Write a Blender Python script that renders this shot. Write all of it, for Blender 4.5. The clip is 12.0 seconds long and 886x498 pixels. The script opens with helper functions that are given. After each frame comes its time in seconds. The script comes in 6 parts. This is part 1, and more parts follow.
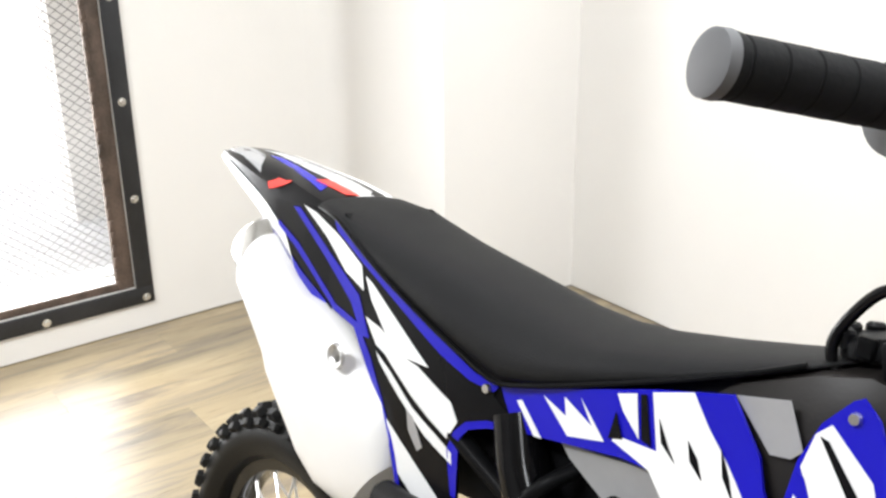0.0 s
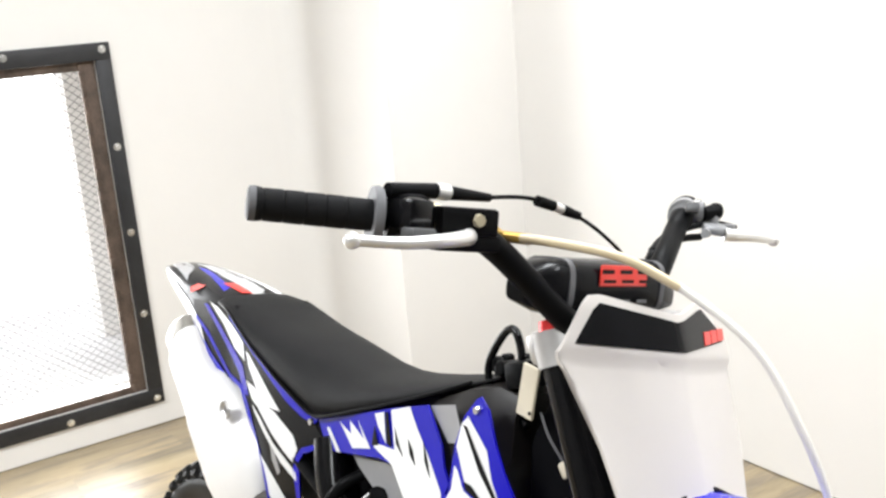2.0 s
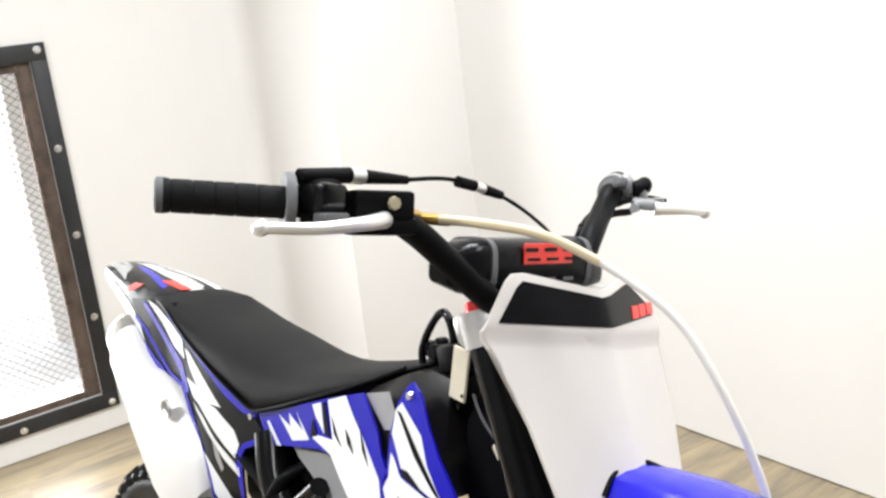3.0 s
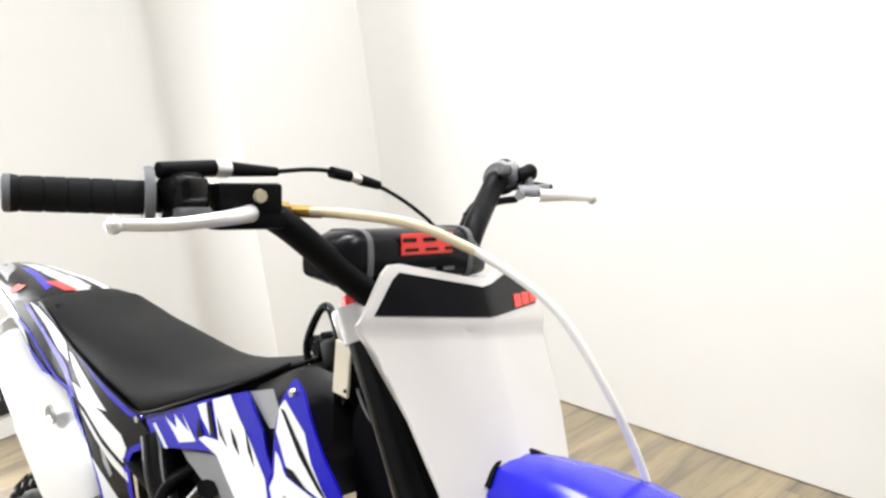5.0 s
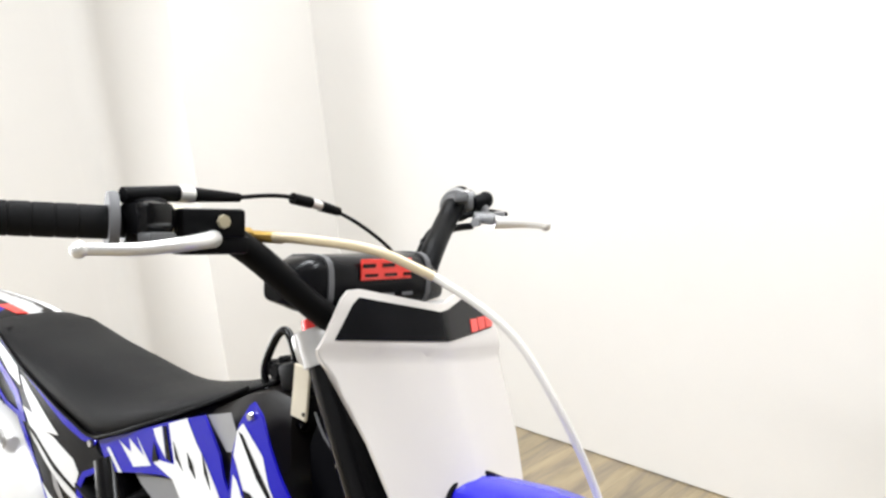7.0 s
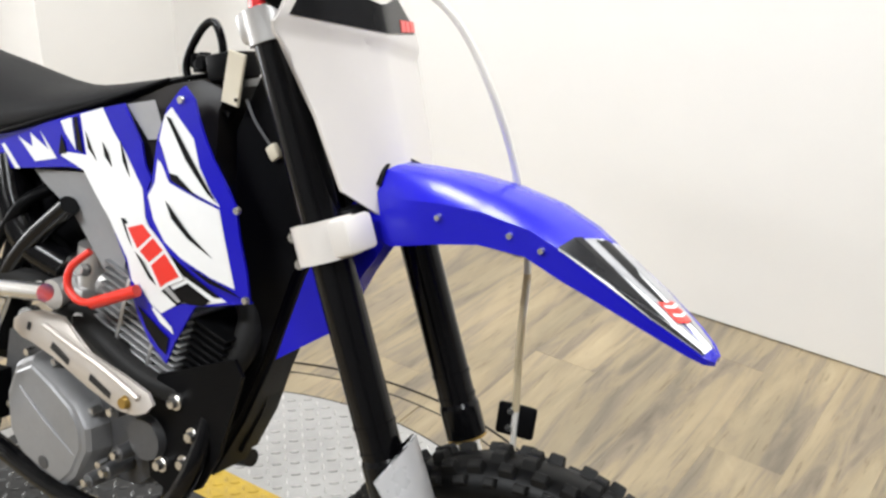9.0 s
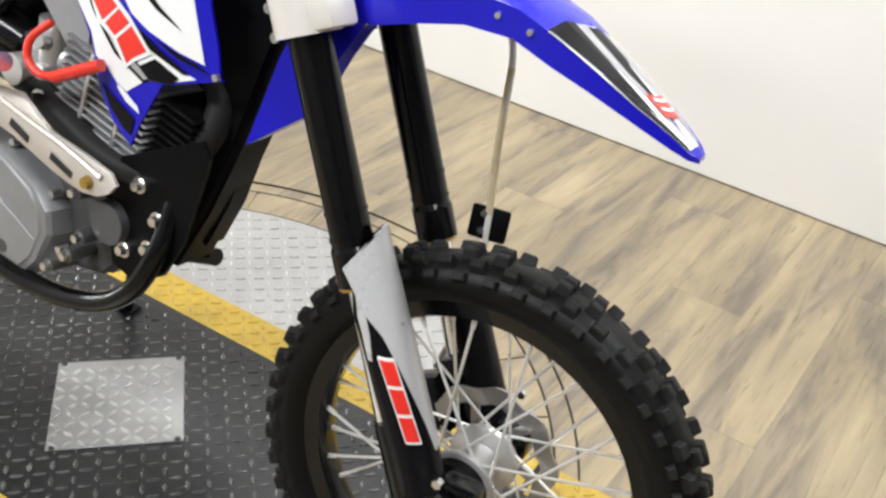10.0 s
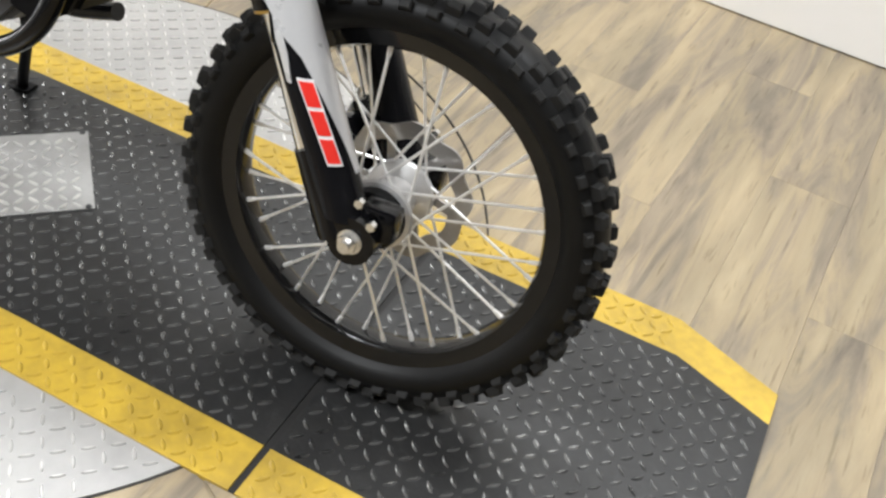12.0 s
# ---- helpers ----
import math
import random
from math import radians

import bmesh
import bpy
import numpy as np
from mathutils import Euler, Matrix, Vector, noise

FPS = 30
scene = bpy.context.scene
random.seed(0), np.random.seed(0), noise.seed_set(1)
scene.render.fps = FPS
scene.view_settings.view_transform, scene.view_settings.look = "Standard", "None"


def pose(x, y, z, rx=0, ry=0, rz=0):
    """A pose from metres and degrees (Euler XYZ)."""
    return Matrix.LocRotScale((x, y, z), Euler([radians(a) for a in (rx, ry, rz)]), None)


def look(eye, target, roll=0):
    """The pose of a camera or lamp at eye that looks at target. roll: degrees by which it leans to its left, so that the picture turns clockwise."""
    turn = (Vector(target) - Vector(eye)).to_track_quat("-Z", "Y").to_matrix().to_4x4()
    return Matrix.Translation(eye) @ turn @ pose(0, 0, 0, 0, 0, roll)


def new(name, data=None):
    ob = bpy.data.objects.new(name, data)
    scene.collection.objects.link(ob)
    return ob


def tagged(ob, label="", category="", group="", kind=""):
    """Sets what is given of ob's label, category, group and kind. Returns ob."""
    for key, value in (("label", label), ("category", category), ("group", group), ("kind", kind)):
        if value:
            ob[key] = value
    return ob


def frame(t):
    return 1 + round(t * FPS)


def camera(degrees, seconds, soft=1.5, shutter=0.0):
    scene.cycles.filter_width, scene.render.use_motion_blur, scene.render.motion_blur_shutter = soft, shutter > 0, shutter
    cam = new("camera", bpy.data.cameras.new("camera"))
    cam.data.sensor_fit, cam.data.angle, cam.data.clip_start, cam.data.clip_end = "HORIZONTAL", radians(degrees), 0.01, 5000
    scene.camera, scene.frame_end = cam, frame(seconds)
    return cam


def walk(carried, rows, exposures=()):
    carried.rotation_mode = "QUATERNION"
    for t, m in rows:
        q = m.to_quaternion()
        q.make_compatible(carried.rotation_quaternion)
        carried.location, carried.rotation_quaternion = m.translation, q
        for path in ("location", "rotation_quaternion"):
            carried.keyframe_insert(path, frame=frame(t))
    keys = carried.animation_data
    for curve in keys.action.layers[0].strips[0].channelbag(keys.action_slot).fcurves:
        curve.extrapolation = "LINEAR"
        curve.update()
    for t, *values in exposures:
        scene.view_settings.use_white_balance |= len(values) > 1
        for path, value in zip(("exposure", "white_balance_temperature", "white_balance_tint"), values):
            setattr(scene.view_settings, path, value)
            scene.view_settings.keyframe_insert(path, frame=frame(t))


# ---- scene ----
cam = camera(48.0, 12.0, soft=2.6)
PATH = [
    (0, (-0.1983, -0.5234, 1.2230), (-1.6880, 0.6029, 0.5073), -0.60),
    (0.5, (0.0524, -0.5786, 1.2743), (-1.5330, 0.4881, 0.6838), -1.44),
    (1, (0.2642, -0.5524, 1.3037), (-1.4158, 0.4120, 0.8059), -2.41),
    (1.5, (0.3087, -0.5373, 1.3090), (-1.3574, 0.4583, 0.8265), -4.28),
    (2, (0.3192, -0.5068, 1.3048), (-1.2978, 0.5603, 0.8081), -4.58),
    (2.5, (0.3299, -0.4838, 1.3003), (-1.2695, 0.6073, 0.7988), -5.62),
    (3, (0.3366, -0.4684, 1.2922), (-1.2364, 0.6506, 0.7693), -6.59),
    (5, (0.3496, -0.4237, 1.2833), (-1.1213, 0.8104, 0.7236), -6.85),
    (5.5, (0.3514, -0.4184, 1.2865), (-1.1107, 0.8348, 0.7464), -6.46),
    (6, (0.3574, -0.4183, 1.2914), (-1.0986, 0.8499, 0.7704), -6.34),
    (6.5, (0.3613, -0.4114, 1.2961), (-1.0920, 0.8687, 0.7968), -6.01),
    (8.5, (0.3300, -0.6263, 1.2296), (-0.7464, 0.8830, 0.4792), -0.61),
    (9, (0.3207, -0.6296, 1.1962), (-0.6967, 0.8574, 0.3280), 1.99),
    (9.5, (0.3179, -0.6364, 1.1557), (-0.6410, 0.8358, 0.2001), 4.25),
    (10, (0.3210, -0.6414, 1.1118), (-0.5515, 0.7847, 0.0141), 6.77),
    (10.5, (0.3294, -0.6497, 1.0789), (-0.4592, 0.7620, -0.0981), 9.26),
    (11, (0.3368, -0.6635, 1.0496), (-0.3680, 0.7284, -0.2018), 10.57),
    (11.5, (0.3519, -0.7016, 1.0254), (-0.2739, 0.6924, -0.2650), 10.28),
    (12, (0.3605, -0.7337, 1.0236), (-0.2067, 0.6603, -0.2936), 10.92),
]
EXPOSURES = [(0.0, 0.86), (3.0, 0.79), (6.5, 0.79), (8.5, 0.67), (9.0, 0.73), (9.5, 0.76), (10.5, 0.84), (12.0, 0.84)]
walk(cam, [(t, look(eye, target, roll)) for t, eye, target, roll in PATH], EXPOSURES)

# ---- light ----
world = bpy.data.worlds.new("sky")
scene.world = world
world.use_nodes = True
sky = world.node_tree.nodes.new("ShaderNodeTexSky")
sky.sky_type, sky.sun_disc = "NISHITA", False
sky.sun_elevation, sky.sun_rotation = radians(74), radians(118)
world.node_tree.links.new(sky.outputs[0], world.node_tree.nodes["Background"].inputs[0])
world.node_tree.nodes["Background"].inputs[1].default_value = 0.1


def area_lamp(name, m, w, h, watts, colour):
    data = bpy.data.lights.new(name, "AREA")
    data.shape, data.size, data.size_y, data.energy, data.color = "RECTANGLE", w, h, watts, colour
    ob = new(name, data)
    ob.matrix_world = m
    return ob


# two rows of assumed, unseen ceiling fluorescents, the daylight of the meshed opening, and the sun outside
LAMPS = [(0.7, 0.95, 26), (-0.9, 0.75, 26), (0.9, -0.75, 18), (-1.0, -1.70, 58)]
for lx, ly, watts in LAMPS:
    area_lamp("ceiling_lamp_light", pose(lx, ly, 2.55), 1.2, 0.3, watts, (0.95, 0.98, 1.01))
area_lamp("window_daylight", look((-2.93, -0.19, 0.66), (0, 0, 0.5)), 1.0, 1.0, 24, (0.96, 0.98, 1.0))
sun = new("sun", bpy.data.lights.new("sun", "SUN"))
sun.data.energy, sun.data.angle, sun.data.color = 4.5, radians(0.6), (1.0, 0.97, 0.92)
sun.matrix_world = look((1.5, -0.8, 6.0), (0.0, 0.0, 0.0))


# ---- materials ----
def surface(name, colour, rough=0.5, metal=0.0, vary=0.12, scale=12.0, bump=0.0, fine=300.0, coat=0.0, other=None, spec=0.5):
    """A painted, plastic or metal surface: base colour with two scales of variation, and fine relief."""
    m = bpy.data.materials.new(name)
    m.use_nodes = True
    n, l = m.node_tree.nodes, m.node_tree.links
    b = n["Principled BSDF"]
    co = n.new("ShaderNodeTexCoord")
    big, small = n.new("ShaderNodeTexNoise"), n.new("ShaderNodeTexNoise")
    big.inputs["Scale"].default_value, small.inputs["Scale"].default_value = scale, scale * 9
    big.inputs["Detail"].default_value = 5
    for t in (big, small):
        l.new(co.outputs["Object"], t.inputs["Vector"])
    mixed = n.new("ShaderNodeMath")
    mixed.operation = "MULTIPLY_ADD"
    mixed.inputs[1].default_value = 0.35
    l.new(small.outputs["Fac"], mixed.inputs[0])
    l.new(big.outputs["Fac"], mixed.inputs[2])
    ramp = n.new("ShaderNodeValToRGB")
    ramp.color_ramp.elements[0].position, ramp.color_ramp.elements[1].position = 0.45, 0.9
    lo = other or [c * (1 - vary) for c in colour]
    ramp.color_ramp.elements[0].color = (*lo, 1)
    ramp.color_ramp.elements[1].color = (*colour, 1)
    l.new(mixed.outputs[0], ramp.inputs[0])
    l.new(ramp.outputs[0], b.inputs["Base Color"])
    b.inputs["Metallic"].default_value = metal
    rr = n.new("ShaderNodeMapRange")
    rr.inputs["To Min"].default_value, rr.inputs["To Max"].default_value = max(0.03, rough - 0.08), min(1, rough + 0.08)
    l.new(big.outputs["Fac"], rr.inputs["Value"])
    l.new(rr.outputs[0], b.inputs["Roughness"])
    b.inputs["Coat Weight"].default_value = coat
    b.inputs["Specular IOR Level"].default_value = spec
    if bump:
        f, u = n.new("ShaderNodeTexNoise"), n.new("ShaderNodeBump")
        f.inputs["Scale"].default_value, f.inputs["Detail"].default_value = fine, 3
        u.inputs["Strength"].default_value, u.inputs["Distance"].default_value = bump, 0.002
        l.new(co.outputs["Object"], f.inputs["Vector"])
        l.new(f.outputs["Fac"], u.inputs["Height"])
        l.new(u.outputs[0], b.inputs["Normal"])
    return m


def plank_wood():
    """Pale worn vinyl plank: long streaks along the plank, grey smudges, a tone of its own for each plank."""
    m = bpy.data.materials.new("worn_plank_vinyl")
    m.use_nodes = True
    n, l = m.node_tree.nodes, m.node_tree.links
    b = n["Principled BSDF"]
    co, info = n.new("ShaderNodeTexCoord"), n.new("ShaderNodeObjectInfo")
    shift = n.new("ShaderNodeVectorMath")
    shift.operation = "ADD"
    l.new(co.outputs["Object"], shift.inputs[0])
    push = n.new("ShaderNodeCombineXYZ")
    k = n.new("ShaderNodeMath")
    k.operation, k.inputs[1].default_value = "MULTIPLY", 37.0
    l.new(info.outputs["Random"], k.inputs[0])
    l.new(k.outputs[0], push.inputs[0])
    l.new(k.outputs[0], push.inputs[1])
    l.new(push.outputs[0], shift.inputs[1])

    def streak(sx, sy, detail, rough=0.6):
        mp, t = n.new("ShaderNodeMapping"), n.new("ShaderNodeTexNoise")
        mp.inputs["Scale"].default_value = (sx, sy, 1)
        t.inputs["Scale"].default_value, t.inputs["Detail"].default_value, t.inputs["Roughness"].default_value = 1, detail, rough
        t.inputs["Distortion"].default_value = 0.35
        l.new(shift.outputs[0], mp.inputs["Vector"])
        l.new(mp.outputs[0], t.inputs["Vector"])
        return t

    grain, smudge, fine = streak(15, 1.9, 9, 0.62), streak(6.5, 1.1, 6, 0.58), streak(120, 9, 4)
    grain.inputs["Distortion"].default_value, smudge.inputs["Distortion"].default_value = 1.1, 0.9
    r1 = n.new("ShaderNodeValToRGB")
    e = r1.color_ramp.elements
    e[0].position, e[0].color = 0.30, (0.150, 0.120, 0.088, 1)
    e[1].position, e[1].color = 0.66, (0.370, 0.296, 0.185, 1)
    mid, high = e.new(0.44), e.new(0.52)
    mid.color, high.color = (0.245, 0.198, 0.138, 1), (0.318, 0.250, 0.155, 1)
    l.new(grain.outputs["Fac"], r1.inputs[0])
    r2 = n.new("ShaderNodeValToRGB")
    r2.color_ramp.elements[0].position, r2.color_ramp.elements[0].color = 0.38, (0.68, 0.70, 0.73, 1)
    r2.color_ramp.elements[1].position, r2.color_ramp.elements[1].color = 0.62, (1, 1, 1, 1)
    l.new(smudge.outputs["Fac"], r2.inputs[0])
    # thin dark scratches and pores along the board
    r3 = n.new("ShaderNodeValToRGB")
    r3.color_ramp.elements[0].position, r3.color_ramp.elements[0].color = 0.30, (0.62, 0.60, 0.57, 1)
    r3.color_ramp.elements[1].position, r3.color_ramp.elements[1].color = 0.42, (1, 1, 1, 1)
    l.new(fine.outputs["Fac"], r3.inputs[0])
    mul, pores = n.new("ShaderNodeMix"), n.new("ShaderNodeMix")
    for mx in (mul, pores):
        mx.data_type, mx.blend_type = "RGBA", "MULTIPLY"
        mx.inputs[0].default_value = 0.9
    l.new(r1.outputs[0], mul.inputs[6])
    l.new(r2.outputs[0], mul.inputs[7])
    l.new(mul.outputs[2], pores.inputs[6])
    l.new(r3.outputs[0], pores.inputs[7])
    tone = n.new("ShaderNodeHueSaturation")
    mr = n.new("ShaderNodeMapRange")
    mr.inputs["To Min"].default_value, mr.inputs["To Max"].default_value = 0.95, 1.05
    l.new(info.outputs["Random"], mr.inputs["Value"])
    l.new(mr.outputs[0], tone.inputs["Value"])
    tone.inputs["Saturation"].default_value = 1.02
    l.new(pores.outputs[2], tone.inputs["Color"])
    l.new(tone.outputs[0], b.inputs["Base Color"])
    b.inputs["Roughness"].default_value = 0.33
    u = n.new("ShaderNodeBump")
    u.inputs["Strength"].default_value, u.inputs["Distance"].default_value = 0.25, 0.001
    l.new(fine.outputs["Fac"], u.inputs["Height"])
    l.new(u.outputs[0], b.inputs["Normal"])
    return m


def glow(name, colour, strength):
    m = bpy.data.materials.new(name)
    m.use_nodes = True
    b = m.node_tree.nodes["Principled BSDF"]
    b.inputs["Base Color"].default_value = (*colour, 1)
    b.inputs["Emission Color"].default_value = (*colour, 1)
    b.inputs["Emission Strength"].default_value = strength
    return m


WALL = surface("white_wall_paint", (0.745, 0.722, 0.688), 0.5, vary=0.03, scale=1.5, bump=0.12, fine=120)
# ceiling and walls out of view: greyed so that less light bounces back
CEIL = surface("ceiling_bounce_grey", (0.50, 0.50, 0.49), 0.8, vary=0.04)
UNSEEN_GREY = surface("unseen_wall_grey", (0.20, 0.195, 0.19), 0.7, vary=0.1, scale=2)
WOOD = plank_wood()
PLATE_BLACK = surface("worn_black_tread_plate", (0.021, 0.021, 0.021), 0.38, 0.0, scale=4, other=(0.008, 0.008, 0.0082), bump=0.3, fine=160, spec=0.42)
# worn lane treads, made paler than the plate to stand for glints
TREAD_GLINT = surface("worn_glint_tread", (0.22, 0.22, 0.215), 0.24, 0.6, scale=7, other=(0.018, 0.018, 0.0185))
PLATE_SILVER = surface("silver_tread_plate", (0.44, 0.43, 0.415), 0.40, 0.3, vary=0.25, scale=5, bump=0.1, fine=200)
# silver access plate and treads, darkened here for the bike's shadow
HATCH = surface("bike_shaded_tread_plate", (0.30, 0.295, 0.285), 0.42, 0.3, vary=0.35, scale=7, bump=0.15, fine=200)
HATCH_TREAD = surface("bike_shaded_tread", (0.60, 0.59, 0.57), 0.28, 0.6, vary=0.4, scale=8)
YELLOW = surface("worn_yellow_paint", (0.54, 0.36, 0.035), 0.42, other=(0.30, 0.20, 0.03), scale=9, bump=0.15, fine=200)
SEAM = surface("dark_gap", (0.012, 0.011, 0.010), 0.8)
STEEL_BLACK = surface("black_angle_steel", (0.03, 0.03, 0.032), 0.45, 0.3, vary=0.4, scale=8, bump=0.2)
RUST = surface("rusty_brown_steel", (0.15, 0.105, 0.08), 0.75, 0.2, scale=14, other=(0.05, 0.035, 0.025), bump=0.5, fine=90)
MESH = surface("dark_expanded_metal", (0.12, 0.11, 0.10), 0.5, 0.6, vary=0.3)
BLUE = surface("blue_plastic", (0.0085, 0.007, 0.40), 0.22, vary=0.08, scale=5, coat=0.05, spec=0.35)
WHITE = surface("white_plastic", (0.82, 0.81, 0.80), 0.28, vary=0.03, scale=4, coat=0.3)
PLATE_CREAM = surface("slightly_yellowed_white_plastic", (0.61, 0.575, 0.54), 0.3, vary=0.03, scale=4, coat=0.2)
WHITE_GFX = surface("white_decal", (0.78, 0.78, 0.78), 0.25, vary=0.06, scale=10, coat=0.4)
GREY_GFX = surface("silver_grey_decal", (0.36, 0.36, 0.37), 0.3, 0.2, vary=0.1, coat=0.4)
SILVER_GFX = surface("pale_silver_decal", (0.60, 0.60, 0.61), 0.28, 0.3, vary=0.08, coat=0.3)
BLACK_GFX = surface("black_decal", (0.006, 0.006, 0.007), 0.22, vary=0.2, spec=0.12)
RED_GFX = surface("red_decal", (0.75, 0.03, 0.02), 0.3, vary=0.08, coat=0.3)
BLACK = surface("black_plastic", (0.0045, 0.0045, 0.005), 0.42, vary=0.3, scale=9, spec=0.06)
GREY = surface("grey_moulded_plastic", (0.27, 0.27, 0.275), 0.5, vary=0.12, bump=0.1, fine=500)
BROWN = surface("dark_tank_plastic", (0.017, 0.015, 0.014), 0.40, vary=0.15, bump=0.08, fine=400, spec=0.2)
GLOSS = surface("gloss_black_anodised", (0.003, 0.003, 0.0035), 0.16, 0.0, vary=0.2, spec=0.25)
VINYL = surface("black_grained_seat_vinyl", (0.012, 0.012, 0.0125), 0.55, vary=0.15, bump=0.35, fine=700, spec=0.09)
RUBBER = surface("tyre_rubber", (0.014, 0.0136, 0.0132), 0.62, scale=22, other=(0.011, 0.011, 0.0105), bump=0.2, fine=180, spec=0.18)
SIDEWALL = surface("tyre_sidewall_rubber", (0.0045, 0.0044, 0.0043), 0.45, scale=14, other=(0.003, 0.003, 0.003), bump=0.1, fine=240, spec=0.18)
RIM = surface("gloss_black_rim", (0.004, 0.004, 0.0042), 0.12, vary=0.2, spec=0.4)
GRIP = surface("grip_rubber", (0.009, 0.009, 0.0095), 0.65, vary=0.2, bump=0.15, spec=0.08)
GREY_RUBBER = surface("grey_grip_rubber", (0.105, 0.105, 0.11), 0.6, vary=0.15)
ALU = surface("cast_aluminium", (0.62, 0.61, 0.60), 0.42, 0.75, vary=0.18, scale=15, bump=0.15, fine=200)
ENGINE_DARK = surface("dark_cast_engine", (0.095, 0.095, 0.098), 0.45, 0.35, vary=0.3, scale=14, bump=0.12, fine=220)
EXHAUST = surface("matt_black_exhaust", (0.022, 0.0215, 0.021), 0.5, vary=0.3, scale=18, bump=0.1, spec=0.1)
GRIP_END = surface("dark_grey_grip_end", (0.10, 0.10, 0.105), 0.7, vary=0.15)
ALU_CLAMP = surface("satin_clamp_metal", (0.58, 0.57, 0.56), 0.35, 0.55, vary=0.12)
DISC_STEEL = surface("ground_disc_steel", (0.36, 0.35, 0.34), 0.3, 0.9, vary=0.2)
# deck treads: white glints put into the colour, lighter than the deck
DECK_GLINT = surface("glint_pale_tread", (0.70, 0.69, 0.665), 0.32, 0.6, scale=6, other=(0.42, 0.42, 0.40))
ALU_PALE = surface("pale_brushed_aluminium", (0.80, 0.79, 0.77), 0.3, 0.6, vary=0.08)
ALU_GREY = surface("painted_crankcase", (0.27, 0.27, 0.275), 0.40, 0.35, vary=0.15, scale=12, bump=0.08, fine=250)
STEEL = surface("zinc_steel", (0.72, 0.71, 0.69), 0.25, 0.95, vary=0.12)
CHROME = surface("chrome", (0.85, 0.85, 0.85), 0.08, 1.0, vary=0.03)
MUFFLER = surface("satin_silver_muffler", (0.85, 0.84, 0.83), 0.40, 0.25, vary=0.05, scale=5)
SHIELD = surface("beige_anodised_shield", (0.60, 0.55, 0.50), 0.4, 0.5, vary=0.1)
PALE_BRASS = surface("pale_brass", (0.52, 0.46, 0.32), 0.4, 0.5, vary=0.15)
BRASS = surface("brass", (0.55, 0.36, 0.10), 0.35, 0.9, vary=0.2)
RED = surface("red_rubber", (0.70, 0.03, 0.015), 0.4, vary=0.1)
RED_ANOD = surface("red_anodised_metal", (0.75, 0.03, 0.03), 0.3, 0.5, vary=0.1)
TAG = surface("ivory_plastic", (0.62, 0.56, 0.44), 0.5, vary=0.08)
HOSE_TAN = surface("tan_clear_hose", (0.60, 0.50, 0.33), 0.3, vary=0.1, coat=0.4)
HOSE_WHITE = surface("milky_clear_hose", (0.72, 0.70, 0.66), 0.3, vary=0.06, coat=0.4)
ORANGE = surface("orange_board", (0.85, 0.56, 0.38), 0.6, vary=0.15)
OUTSIDE = glow("bright_daylight_outside", (1.0, 1.0, 1.0), 1.3)
CONCRETE = surface("pale_concrete", (0.78, 0.77, 0.75), 0.8, vary=0.2, scale=3)


# ---- building helpers ----
def part(name, bm, material, parent=None, label="", xf=None, angle=38):
    """Links a bmesh as one mesh object, under a thing or a part where parent is given."""
    if xf is not None:
        bm.transform(xf)
    bmesh.ops.recalc_face_normals(bm, faces=bm.faces[:])
    lim = radians(angle)
    for e in bm.edges:
        e.smooth = len(e.link_faces) == 2 and e.calc_face_angle(9.0) < lim
    for f in bm.faces:
        f.smooth = True
    me = bpy.data.meshes.new(name)
    bm.to_mesh(me)
    bm.free()
    me.materials.append(material)
    ob = new(name, me)
    if parent is not None:
        ob.parent = parent
    if label:
        tagged(ob, label)
    return ob


def body(name, bm, material, parent=None, label="", xf=None, angle=38):
    """A part given in the bike's own coordinates."""
    return part(name, bm, material, parent, label, BODY if xf is None else BODY @ xf, angle)


def thing(name, label, category, m=None, group="", kind=""):
    ob = new(name)
    if m is not None:
        ob.matrix_world = m
    ob.empty_display_size = 0.05
    return tagged(ob, label, category, group, kind)


def box(bm, size, m=None, bevel=0.0, seg=2):
    r = bmesh.ops.create_cube(bm, size=1.0, matrix=(m or Matrix()) @ Matrix.Diagonal((*size, 1)))
    if bevel:
        es = list({e for v in r["verts"] for e in v.link_edges})
        bmesh.ops.bevel(bm, geom=es, offset=bevel, segments=seg, affect="EDGES", profile=0.5)
    return bm


def span(p0, p1):
    """A frame at p0 whose z runs to p1, and the distance."""
    p0, p1 = Vector(p0), Vector(p1)
    d = p1 - p0
    return Matrix.Translation((p0 + p1) / 2) @ d.to_track_quat("Z", "Y").to_matrix().to_4x4(), d.length


def rod(bm, p0, p1, r, r2=None, seg=12):
    m, d = span(p0, p1)
    bmesh.ops.create_cone(bm, cap_ends=True, segments=seg, radius1=r, radius2=r if r2 is None else r2, depth=d, matrix=m)
    return bm


def smooth_path(pts, n=8):
    """Catmull-Rom points through pts."""
    p = [Vector(a) for a in pts]
    p = [2 * p[0] - p[1]] + p + [2 * p[-1] - p[-2]]
    out = []
    for i in range(1, len(p) - 2):
        a, b, c, d = p[i - 1:i + 3]
        for k in range(n):
            t = k / n
            out.append(0.5 * (2 * b + (c - a) * t + (2 * a - 5 * b + 4 * c - d) * t * t + (3 * b - a - 3 * c + d) * t ** 3))
    out.append(p[-2])
    return out


